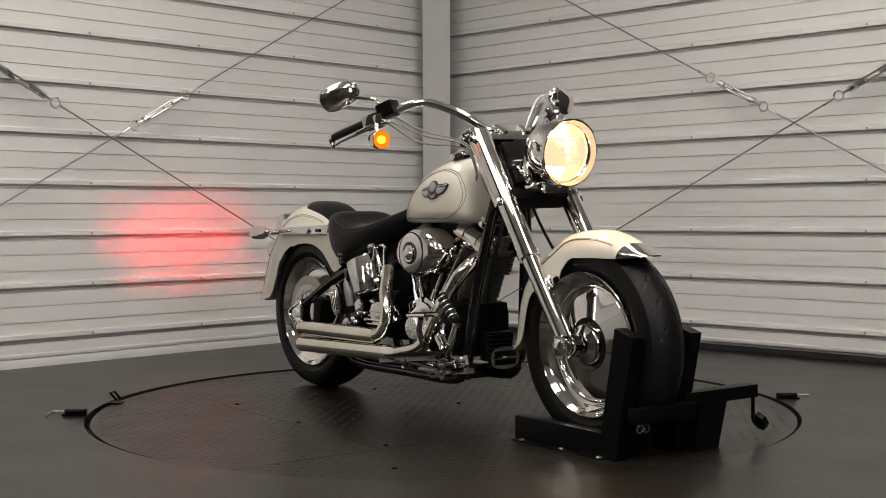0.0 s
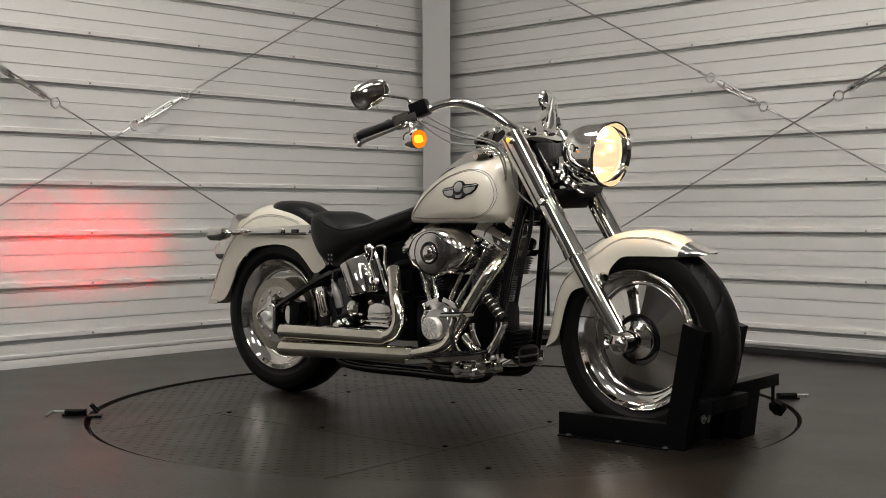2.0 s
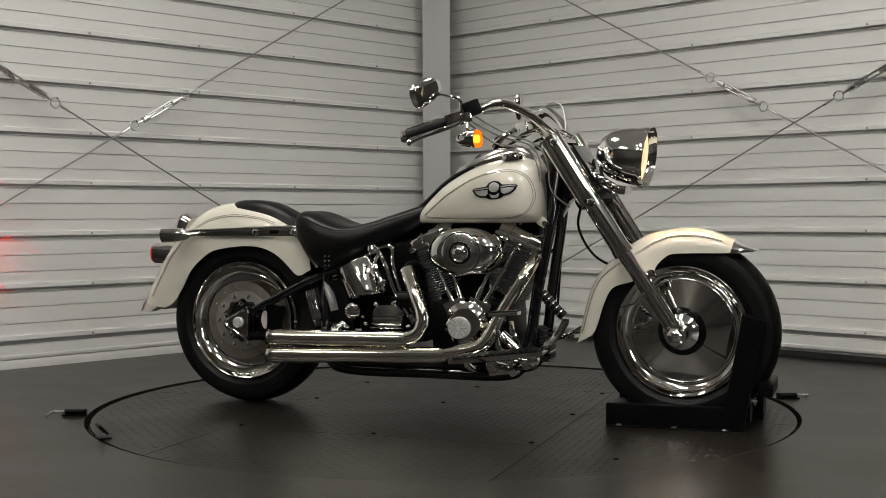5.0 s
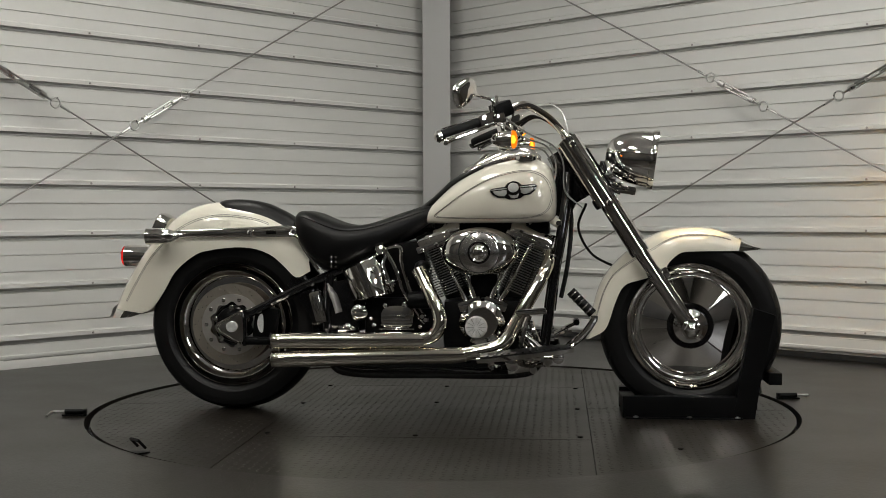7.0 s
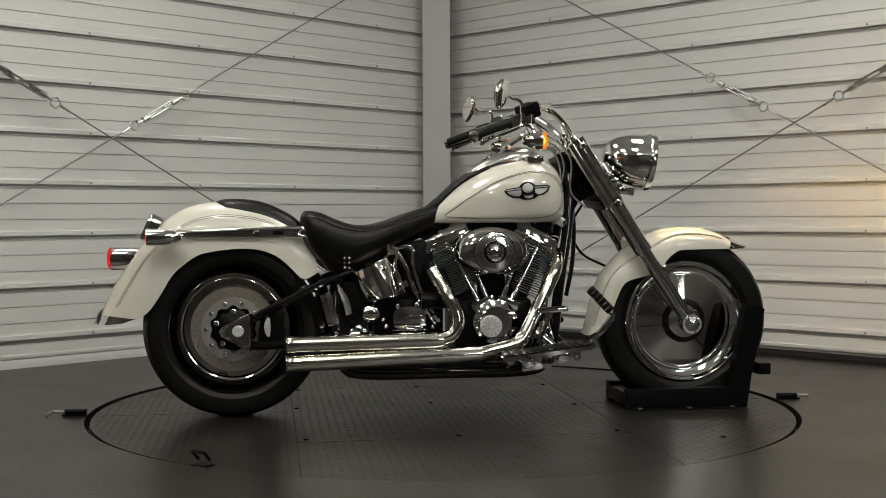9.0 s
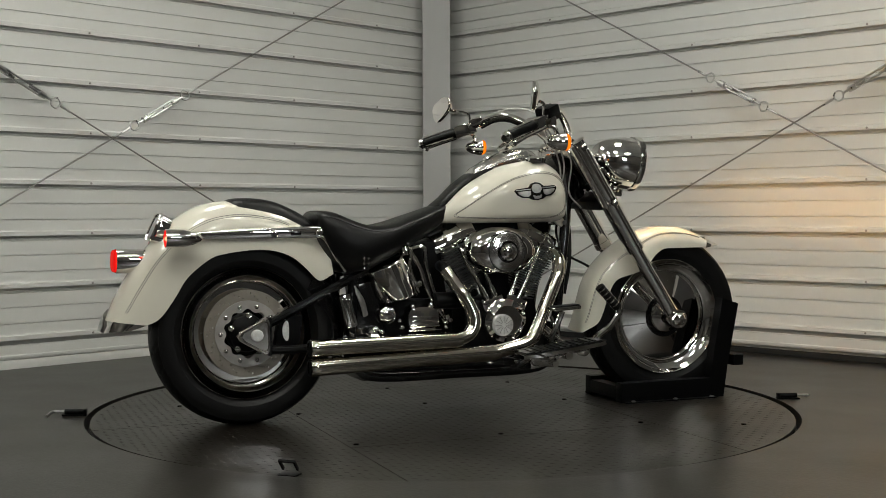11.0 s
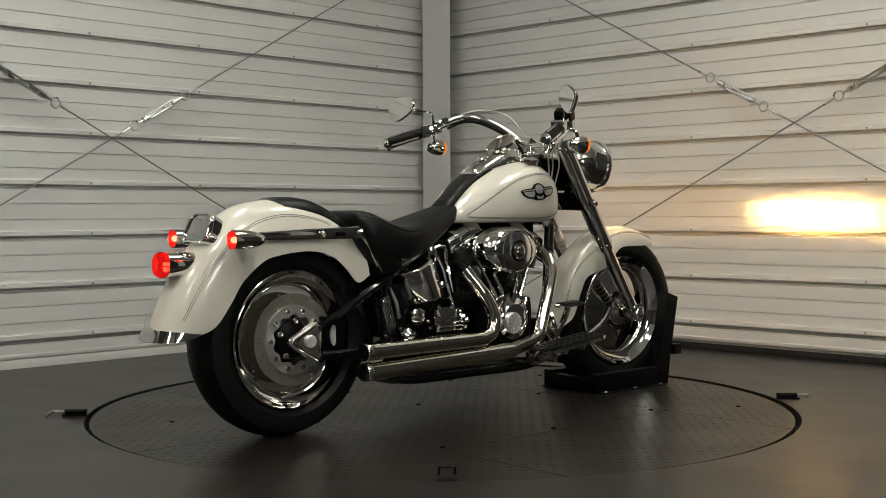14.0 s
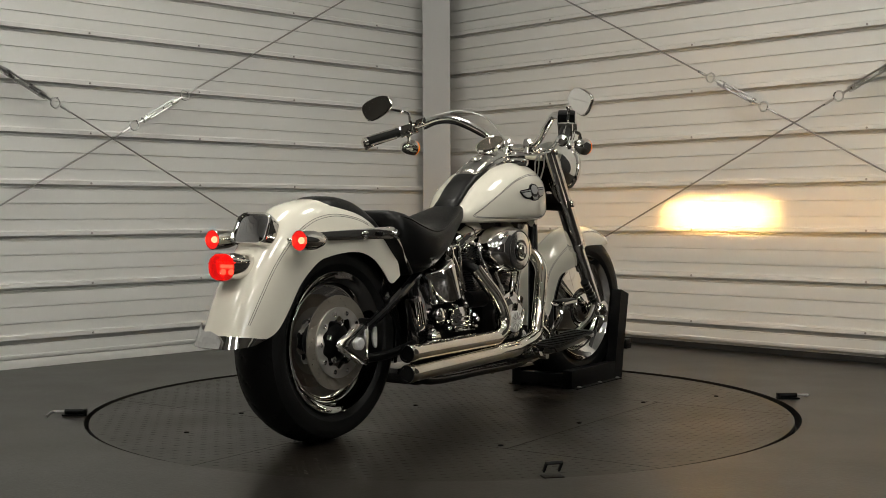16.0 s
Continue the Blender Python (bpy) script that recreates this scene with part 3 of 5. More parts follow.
# strut covers along the rear fender, with signals
for s in (-1, 1):
    st = bike("fender_strut", loft([[(x, s * (0.121 + dy), z + dz) for dy, dz in ((-0.006, -h), (0.004, -h), (0.0065, -h + 0.004), (0.0065, h - 0.004), (0.004, h), (-0.006, h))] for x, z, h in ((-0.968, 0.648, 0.009), (-0.955, 0.649, 0.012), (-0.75, 0.653, 0.016), (-0.525, 0.657, 0.020), (-0.508, 0.656, 0.016))]), CHROME, "long chrome mudguard strut")
    part("strut_end", tube([(-0.53, s * 0.122, 0.655), (-0.495, s * 0.122, 0.64), (-0.46, s * 0.12, 0.585), (-0.42, s * 0.118, 0.525)], 0.018, 10, 4, flat=0.45), CHROME, st)
    for x, z in ((-0.675, 0.652), (-0.515, 0.655)):
        part("strut_bolt", lathe([(0.013, 0), (0.013, 0.006), (0.007, 0.011)], pose(x, s * 0.127, z, 90 * -s, 0, 0), 14), CHROME, st)
    part("strut_clip", box((0.036, 0.008, 0.014), (-0.60, s * 0.129, 0.653), bevel=0.004), BLACK, st)
    part("signal_stem", rod((-0.93, s * 0.122, 0.643), (-0.985, s * 0.150, 0.640), 0.008), CHROME, st)

# seat and fender pad
def seat_rings(rows):
    out = []
    for x, top, low, w, dip in rows:
        ring = []
        for k in range(32):
            a = 2 * math.pi * k / 32
            c, q = math.cos(a), math.sin(a)
            y = w * math.copysign(abs(c) ** 0.62, c)
            mid = (top + low) / 2
            z = mid + (top - low) / 2 * math.copysign(abs(q) ** 0.72, q)
            if q > 0:
                z -= dip * (1 - (y / w) ** 2) * q
            ring.append((x, y, z))
        out.append(ring)
    return out


SEAT = [(-0.520, 0.700, 0.672, 0.090, 0.0), (-0.512, 0.728, 0.625, 0.125, 0.004), (-0.490, 0.740, 0.580, 0.146, 0.01), (-0.450, 0.738, 0.530, 0.160, 0.016), (-0.400, 0.718, 0.508, 0.168, 0.018), (-0.340, 0.696, 0.515, 0.170, 0.016),
        (-0.280, 0.690, 0.545, 0.162, 0.012), (-0.220, 0.698, 0.575, 0.145, 0.006), (-0.160, 0.714, 0.605, 0.122, 0.0), (-0.100, 0.730, 0.640, 0.098, -0.004), (-0.050, 0.744, 0.672, 0.080, -0.006), (-0.015, 0.752, 0.700, 0.066, -0.004)]
dense = smooth_path([(r[0], r[1], r[2]) for r in SEAT], 3)
dense2 = smooth_path([(r[3], r[4], 0) for r in SEAT], 3)
seat = bike("seat", loft(seat_rings([(p.x, p.y, p.z, q.x, q.y) for p, q in zip(dense, dense2)])), LEATHER, "black leather saddle", 60)
pad_pts = [(-0.855, 0.762), (-0.80, 0.772), (-0.73, 0.774), (-0.66, 0.764), (-0.60, 0.741), (-0.55, 0.714), (-0.515, 0.684)]
pad = []
for p in smooth_path([(x, 0, z) for x, z in pad_pts], 4):
    f = min(1, (p.x + 0.862) / 0.07)
    w, h = 0.080 * max(0.12, f) ** 0.5, 0.012 * max(0.2, f)
    pad.append([(p.x, w * math.copysign(abs(math.cos(a)) ** 0.7, math.cos(a)), p.z - 0.012 - 0.035 * abs(math.cos(a)) ** 3 + h * math.sin(a)) for a in [2 * math.pi * k / 24 for k in range(24)]])
bike("fender_pad", loft(pad), LEATHER, "black leather pad on the rear mudguard", 60)
for s in (-1, 1):
    for k in range(3):
        for q in (0, 1):
            part("seat_stud", lathe([(0.004, 0), (0.0035, 0.003), (0.001, 0.004)], pose(-0.372 + 0.016 * q, s * 0.167, 0.565 - 0.017 * k, -90 * s, 0, 0), 8), CHROME, seat)

# fuel tank
TANK = [(-0.056, 0.712, 0.690, 0.030), (-0.046, 0.728, 0.685, 0.062), (-0.027, 0.748, 0.683, 0.088), (0.010, 0.785, 0.682, 0.113), (0.054, 0.823, 0.682, 0.135), (0.100, 0.852, 0.682, 0.153), (0.155, 0.880, 0.682, 0.168), (0.205, 0.898, 0.682, 0.179),
        (0.256, 0.910, 0.682, 0.187), (0.300, 0.917, 0.682, 0.190), (0.336, 0.918, 0.683, 0.189), (0.370, 0.908, 0.684, 0.182), (0.400, 0.888, 0.688, 0.168), (0.416, 0.855, 0.698, 0.146), (0.424, 0.815, 0.715, 0.115), (0.427, 0.780, 0.745, 0.06)]


def tank_ring(x, top, low, w, grow=0.0, n=40):
    ring = []
    for k in range(n):
        a = 2 * math.pi * k / n
        c, q = math.cos(a), math.sin(a)
        ee = 0.80 if q > 0 else 0.45
        y = (w + grow) * math.copysign(abs(c) ** (0.75 if q > 0 else 0.5), c)
        zm = low + (top - low) * 0.36
        z = zm + ((top - zm) if q > 0 else (zm - low)) * math.copysign(abs(q) ** ee, q) + grow * q
        ring.append((x, y, z))
    return ring


td = smooth_path([(r[0], r[1], r[2]) for r in TANK], 3)
tw = smooth_path([(r[3], 0, 0) for r in TANK], 3)
tank = bike("fuel_tank", loft([tank_ring(p.x, p.y, p.z, q.x) for p, q in zip(td, tw)]), PAINT, "cream painted teardrop fuel tank with winged badge", 70)


def tank_side(x, z, side, out=0.0012):
    """The point of the tank's flank at that place along and up it."""
    for (p, q), (p2, q2) in zip(zip(td, tw), list(zip(td, tw))[1:]):
        if p.x <= x <= p2.x:
            f = (x - p.x) / (p2.x - p.x)
            top, low, w = p.y + (p2.y - p.y) * f, p.z + (p2.z - p.z) * f, q.x + (q2.x - q.x) * f
            zm = low + (top - low) * 0.36
            h = min(0.995, abs(z - zm) / ((top - zm) if z > zm else (zm - low)))
            sn = h ** (1 / (0.80 if z > zm else 0.45))
            y = w * math.sqrt(max(0, 1 - sn * sn)) ** (0.75 if z > zm else 0.5)
            return Vector((x, side * (y + out), z))
    return Vector((x, side * 0.15, z))


def flank_plate(outline, side, out, thick=0.002):
    """A thin plate that follows the tank's flank."""
    bm = bmesh.new()
    c = Vector((sum(p[0] for p in outline) / len(outline), sum(p[1] for p in outline) / len(outline)))
    rings = []
    for f, o in ((1.0, -0.001), (1.0, out), (0.96, out + 0.0006), (0.66, out + 0.0008), (0.33, out + 0.0008)):
        rings.append([tank_side(c.x + (x - c.x) * f, c.y + (z - c.y) * f, side, o) for x, z in outline])
    return loft(rings, bm)


LOOP = [(0.000, 0.704), (0.10, 0.7), (0.25, 0.699), (0.34, 0.703), (0.392, 0.725), (0.412, 0.770), (0.405, 0.815), (0.380, 0.850), (0.330, 0.868), (0.26, 0.862), (0.18, 0.836), (0.09, 0.785), (0.02, 0.735), (-0.010, 0.712), (0.000, 0.704)]
LOOP2 = [((x - 0.2) * 0.972 + 0.2, (z - 0.78) * 0.955 + 0.779) for x, z in LOOP]
for s in (-1, 1):
    for lp in (LOOP, LOOP2):
        part("pinstripe", tube([tank_side(p.x, p.z, s, 0.0002) for p in smooth_path([(x, 0, z) for x, z in lp], 5)], 0.0011, 6), PINSTRIPE, tank)
    BX, BZ, TILT = 0.276, 0.800, radians(6)
    wing = [(-0.083, 0.006), (-0.075, 0.012), (-0.030, 0.014), (-0.018, 0.026), (0.0, 0.031), (0.018, 0.026), (0.030, 0.014), (0.075, 0.012), (0.083, 0.006), (0.074, -0.010), (0.056, -0.022), (0.034, -0.024), (0.020, -0.032), (0.0, -0.034), (-0.020, -0.032), (-0.034, -0.024), (-0.056, -0.022), (-0.074, -0.010)]
    place = lambda pts, f=1.0: [(BX + (x * math.cos(TILT) - z * math.sin(TILT)) * f, BZ + (x * math.sin(TILT) + z * math.cos(TILT)) * f) for x, z in pts]
    badge = part("tank_badge", flank_plate(place(wing), s, 0.003), BLACK, tank, "black and silver winged badge")
    for q in (-1, 1):
        for pts in ([(0.022, 0.0095), (0.076, 0.0088), (0.078, 0.0055), (0.024, 0.0055)], [(0.024, 0.0022), (0.073, 0.0022), (0.068, -0.008), (0.052, -0.017), (0.034, -0.019), (0.025, -0.012)]):
            part("wing", flank_plate(place([(q * x, z) for x, z in pts]), s, 0.0050), SILVER, badge)
    part("roundel", flank_plate(place([(0.019 * math.cos(a), 0.008 + 0.017 * math.sin(a)) for a in [2 * math.pi * k / 20 for k in range(20)]]), s, 0.006), SILVER, badge, "silver roundel")
    part("scroll", flank_plate(place([(-0.018, -0.014), (-0.010, -0.019), (0.010, -0.019), (0.018, -0.014), (0.012, -0.028), (0.0, -0.030), (-0.012, -0.028)]), s, 0.0050), SILVER, badge)
    part("tank_tab", box((0.036, 0.012, 0.032), (0.420, s * 0.088, 0.688), (0, 35, 0), 0.010), PAINT, tank)
part("tank_mount", rod((0.432, -0.105, 0.683), (0.432, 0.105, 0.683), 0.009), CHROME, tank)

# strap and dash console along the top of the tank
strap = []
for x, z, w in [(-0.062, 0.742, 0.050), (-0.02, 0.775, 0.052), (0.03, 0.822, 0.054), (0.08, 0.858, 0.056), (0.13, 0.884, 0.058), (0.18, 0.905, 0.056)]:
    strap.append([(x, w * math.copysign(abs(math.cos(a)) ** 0.6, math.cos(a)), z - 0.014 + 0.020 * math.sin(a)) for a in [2 * math.pi * k / 20 for k in range(20)]])
bike("tank_strap", loft(strap), LEATHER, "black leather tank strap", 60)
dash = []
for x, z, w, h in [(0.085, 0.868, 0.042, 0.012), (0.10, 0.886, 0.050, 0.020), (0.15, 0.915, 0.056, 0.030), (0.20, 0.940, 0.060, 0.040), (0.25, 0.960, 0.062, 0.050), (0.30, 0.965, 0.060, 0.055), (0.34, 0.952, 0.050, 0.050), (0.37, 0.925, 0.036, 0.035)]:
    dash.append([(x, w * math.copysign(abs(math.cos(a)) ** 0.7, math.cos(a)), z - h + h * math.sin(a)) for a in [2 * math.pi * k / 28 for k in range(28)]])
dash_ob = bike("dash_console", loft(dash), SATIN, "chrome dash console with speedometer", 50)
SPD = pose(0.268, 0, 0.978, 0, -34, 0)
part("speedometer_rim", lathe([(0.058, 0.0), (0.060, 0.010), (0.056, 0.016), (0.051, 0.013)], SPD, 40), CHROME, dash_ob)
part("speedometer_face", lathe([(0.0515, 0.0135), (0.0515, 0.0142)], SPD, 40), material("brown instrument dial", (0.10, 0.085, 0.065), 0.15, coat=1.0), dash_ob)
part("needle", box((0.040, 0.0025, 0.001), (0, 0, 0), m=SPD @ pose(0.012, 0.006, 0.0152, 0, 0, 30)), PAINT, dash_ob)
part("ignition_knob", lathe([(0.022, 0), (0.022, 0.006), (0.014, 0.012), (0.006, 0.014)], pose(0.168, 0, 0.921, 0, -30, 0), 24), CHROME, dash_ob)
for s in (-1, 1):
    cap = bike("fuel_cap", lathe([(0.036, -0.012), (0.038, 0.0), (0.036, 0.008), (0.020, 0.012), (0.006, 0.0125)], pose(0.315, s * 0.098, 0.917, -8 * s, -5, 0), 32), CHROME, "chrome filler cap")

# ---- frame ----
for s in (-1, 1):
    fr = bike("frame_tube", tube([(0.47, s * 0.035, 0.86), (0.452, s * 0.075, 0.70), (0.408, s * 0.105, 0.45), (0.385, s * 0.115, 0.28), (0.355, s * 0.115, 0.185), (0.28, s * 0.115, 0.150), (0.0, s * 0.115, 0.148), (-0.30, s * 0.115, 0.150), (-0.38, s * 0.115, 0.19), (-0.40, s * 0.11, 0.32), (-0.39, s * 0.11, 0.50)], 0.0195, 14, 4), BLACK)
bike("steering_neck", rod((0.43, 0, 0.94), (0.53, 0, 0.775), 0.046), BLACK)
bike("frame_backbone", tube([(0.46, 0, 0.86), (0.30, 0, 0.80), (0.0, 0, 0.69), (-0.25, 0, 0.60)], 0.028, 10, 3), BLACK)
bike("neck_gusset", box((0.12, 0.09, 0.19), (0.455, 0, 0.80), (0, 28, 0), 0.02), BLACK)
bike("oil_pan", box((0.60, 0.20, 0.055), (-0.06, 0, 0.160), bevel=0.015), BLACK)
bike("inner_fender", arch([(c, l, w - 0.012) for c, l, w in densify([((-0.50, 0.56), (-0.55, 0.46), 0.10), ((-0.43, 0.47), (-0.52, 0.42), 0.10), ((-0.40, 0.35), (-0.46, 0.33), 0.10), ((-0.42, 0.22), (-0.46, 0.22), 0.09)], 3)]), BLACK)

bike("frame_cover", box((0.34, 0.15, 0.30), (-0.20, 0, 0.455), (0, -8, 0), 0.03), SATINBLACK)
# made-up dark block, added to close the see-through gap under the tank
bike("engine_mount", box((0.42, 0.09, 0.09), (0.19, 0, 0.665), bevel=0.02), SATINBLACK)
bike("voltage_regulator", box((0.035, 0.12, 0.10), (0.385, 0, 0.265), (0, 4, 0), 0.012), SATINBLACK)
for k in range(6):
    bike("regulator_fin", box((0.016, 0.11, 0.003), (0.408, 0, 0.228 + 0.015 * k)), FINS)
horn = bike("front_horn", loft([[(0.432, 0.062 * math.copysign(abs(math.cos(a)) ** 0.75, math.cos(a)) * f, 0.228 + 0.038 * math.copysign(abs(math.sin(a)) ** 0.75, math.sin(a)) * f) if i else (0.40, 0.05 * math.cos(a) * f, 0.222 + 0.034 * math.sin(a) * f) for a in [2 * math.pi * k / 36 for k in range(36)]] for i, f in enumerate((1.0, 1.0, 0.86, 0.80))]), CHROME, "oval chrome horn ring with dark grille")
part("horn_grille", box((0.004, 0.090, 0.048), (0.4335, 0, 0.228), bevel=0.001), HOSE, horn)
part("horn_bar", box((0.006, 0.094, 0.010), (0.436, 0, 0.228), bevel=0.002), CHROME, horn)
for s in (-1, 1):
    pts = [(r[0] + 0.004, s * r[3] * 0.90, (r[1] + r[2]) / 2 + (r[1] - r[2]) * 0.30) for r in SEAT[1:-1]]
    part("seat_piping", tube(pts, 0.0035, 6, 4), LEATHER, seat)

# ---- engine ----
crank = bike("crankcase", box((0.30, 0.25, 0.20), (0.165, 0, 0.315), bevel=0.05), SATINBLACK)
CYL = {"rear": (Vector((0.065, 0, 0.435)), Vector((-0.022, 0, 0.655))), "front": (Vector((0.268, 0, 0.435)), Vector((0.362, 0, 0.655)))}


def fin_mesh(w, d, t, corner):
    bm = box((w, d, t))
    es = [e for e in bm.edges if abs(e.verts[0].co.z - e.verts[1].co.z) > t / 2]
    bmesh.ops.bevel(bm, geom=es, offset=corner, segments=4, affect="EDGES")
    me = finish(bm)
    me.materials.append(FINS)
    me.materials.append(FINEDGE)
    for p in me.polygons:
        p.material_index = 1 if abs(p.normal.z) < 0.5 else 0
    return me


FIN_BIG, FIN_HEAD = fin_mesh(0.156, 0.164, 0.0030, 0.045), fin_mesh(0.168, 0.172, 0.0032, 0.03)
for key, (lo, hi) in CYL.items():
    ax = along(lo, hi)
    q = 1 if key == "front" else -1
    frame_m = Matrix.Translation(lo) @ Matrix.Rotation(math.atan2(hi.x - lo.x, hi.z - lo.z), 4, "Y")
    cyl = bike("cylinder", lathe([(0.052, -0.03), (0.052, 0.225)], ax, 32), FINS, "finned black cylinder")
    for k in range(19):
        o = part("cooling_fin", FIN_BIG if k < 12 else FIN_HEAD, FINS, cyl)
        o.matrix_basis = frame_m @ pose(0, 0, 0.004 + 0.0093 * k)
    head = bike("rocker_cover", box((0.184, 0.170, 0.026), m=frame_m @ pose(-q * 0.014, 0, 0.190), bevel=0.008), CHROME, "chrome rocker cover")
    part("rocker_top", loft([[frame_m @ Vector((-q * 0.016 + x, 0.082 * f * math.cos(a), 0.200 + 0.046 * f * max(0.0, math.sin(a)) ** 0.55)) for a in [math.pi * k / 20 for k in range(21)]] for x, f in ((-0.084, 0.86), (-0.080, 0.97), (-0.074, 1.0), (0.074, 1.0), (0.080, 0.97), (0.084, 0.86))]), CHROME, head)
    for bx in (-0.040, 0.034):
        part("rocker_band", loft([[frame_m @ Vector((-q * 0.016 + bx + x, 0.085 * math.cos(a), 0.200 + 0.0495 * max(0.0, math.sin(a)) ** 0.55)) for a in [math.pi * k / 20 for k in range(21)]] for x in (-0.006, 0.006)]), CHROME, head)
    for bx in (-0.055, 0.0, 0.055):
        part("rocker_bolt", lathe([(0.008, 0), (0.008, 0.012), (0.005, 0.014)], frame_m @ pose(bx, -0.088, 0.185) @ pose(0, 0, 0, 90, 0, 0), 10), CHROME, head)
    for dx in (-0.022, 0.022):
        base, top = Vector((0.165 + q * 0.042 + dx * 0.8, -0.135, 0.405)), frame_m @ Vector((dx * 1.3 - q * 0.035, -0.105, 0.17))
        pr = bike("pushrod_tube", rod(base, top, 0.0070), CHROME, "chrome pushrod tube")
        part("pushrod_collar", rod(base, base + (top - base) * 0.24, 0.0105), CHROME, pr)
    lifter = bike("lifter_block", box((0.085, 0.06, 0.035), (0.165 + q * 0.045, -0.125, 0.398), (0, q * 20, 0), 0.008), CHROME)
cam_cover = bike("cam_cover", loft([[(0.163 + f * 0.086 * math.copysign(abs(math.cos(a)) ** 0.8, math.cos(a)), -y, 0.333 + f * (0.070 + 0.012 * math.cos(2 * a + 3.14)) * math.sin(a)) for a in [2 * math.pi * k / 40 for k in range(40)]] for f, y in ((1.0, 0.10), (1.0, 0.148), (0.94, 0.163), (0.75, 0.170), (0.66, 0.176))]), CHROME, "chrome cam cover with a fluted timer cap")
timer = part("timer_cap", lathe([(0.039, 0), (0.039, 0.010), (0.036, 0.014), (0.010, 0.0155)], pose(0.144, -0.176, 0.319, 90, 0, 0), 40), BADGE, cam_cover)
bm = bmesh.new()
for k in range(12):
    box((0.025, 0.0012, 0.002), m=pose(0.144, -0.192, 0.319, 90, 0, 0) @ pose(0, 0, 0, 0, 0, 30 * k) @ pose(0.021, 0, 0), bm=bm)
part("timer_flutes", bm, WIRE, timer, "dark engraved rays")
for a in range(6):
    an = math.pi * a / 3 + 0.4
    part("cover_bolt", lathe([(0.0065, 0), (0.0065, 0.008), (0.004, 0.009)], pose(0.163 + 0.075 * math.cos(an), -0.160, 0.333 + 0.058 * math.sin(an), 90, 0, 0), 8), CHROME, cam_cover)
# oval air cleaner
AIR = [(1.0, 0.095), (1.0, 0.135), (0.985, 0.150), (0.94, 0.165), (0.85, 0.180), (0.72, 0.190), (0.56, 0.196)]
oval_ring = lambda f, y: [(0.155 + 0.137 * f * math.cos(a), -y, 0.582 + 0.088 * f * math.sin(a)) for a in [2 * math.pi * k / 72 for k in range(72)]]
air = bike("air_cleaner", loft([oval_ring(f, y) for f, y in AIR]), CHROME, "large oval chrome air cleaner", 60)
AC = pose(0.155, -0.193, 0.582, 90, 0, 0)
part("air_dial", lathe([(0.070, -0.004), (0.070, 0.004), (0.066, 0.006), (0.034, 0.009), (0.032, 0.012)], AC, 48), BRIGHT, air, "brushed centre disc")
part("air_groove", lathe([(0.0700, 0.0), (0.0702, 0.0052), (0.0725, 0.0052), (0.0730, 0.0)], AC, 56), GAP, air)
part("air_ring", lathe([(0.0400, 0.0078), (0.0395, 0.0115), (0.0345, 0.0125), (0.0335, 0.0095)], AC, 40), BLACK, air)
part("air_cap", lathe([(0.032, 0.008), (0.032, 0.016), (0.026, 0.014), (0.020, 0.016), (0.018, 0.022), (0.012, 0.025), (0.003, 0.0255)], AC, 32), CHROME, air)
bike("intake_back", box((0.24, 0.05, 0.10), (0.161, -0.075, 0.575), bevel=0.02), BLACK)
# oil tank
oil = []
for k in range(13):
    f = k / 12
    xa, za, xb, zb = -0.345 + 0.128 * f, 0.515 + 0.060 * f, -0.300 + 0.142 * f, 0.404 + 0.030 * f
    yy = -0.088 - 0.098 * math.sin(math.pi * (0.08 + 0.82 * f)) ** 0.6
    oil.append([(xa, -0.05, za), (xa, yy + 0.010, za), (xa + 0.002, yy, za - 0.007), (xb - 0.002, yy, zb + 0.007), (xb, yy + 0.010, zb), (xb, -0.05, zb)])
bike("oil_tank", loft(oil), CHROME, "chrome oil tank", 50)
for pts, r in (([(-0.215, -0.115, 0.572), (-0.205, -0.123, 0.590), (-0.188, -0.123, 0.594), (-0.184, -0.125, 0.570), (-0.192, -0.128, 0.535), (-0.172, -0.128, 0.480), (-0.160, -0.125, 0.440)], 0.0075),
               ([(-0.190, -0.115, 0.590), (-0.172, -0.120, 0.565), (-0.148, -0.123, 0.520), (-0.135, -0.123, 0.480), (-0.118, -0.122, 0.440), (-0.080, -0.120, 0.375), (-0.048, -0.115, 0.325)], 0.0085),
               ([(-0.186, -0.110, 0.594), (-0.150, -0.115, 0.602), (-0.130, -0.117, 0.592), (-0.128, -0.119, 0.545), (-0.114, -0.119, 0.495), (-0.096, -0.118, 0.440), (-0.064, -0.115, 0.380), (-0.034, -0.110, 0.330)], 0.0075)):
    bike("oil_line", tube(pts, r, 10, 5), CHROME, "bent chrome oil line")
for x, z in ((-0.158, 0.470), (-0.086, 0.418), (-0.040, 0.340), (-0.052, 0.352)):
    bike("oil_fitting", lathe([(0.011, 0), (0.013, 0.004), (0.013, 0.014), (0.008, 0.020)], pose(x, -0.120, z, 90, 0, 0), 8), CHROME)
bike("oil_filler", lathe([(0.020, 0), (0.022, 0.02), (0.016, 0.03), (0.006, 0.032)], pose(-0.205, -0.115, 0.580, 20, -10, 0), 20), CHROME)
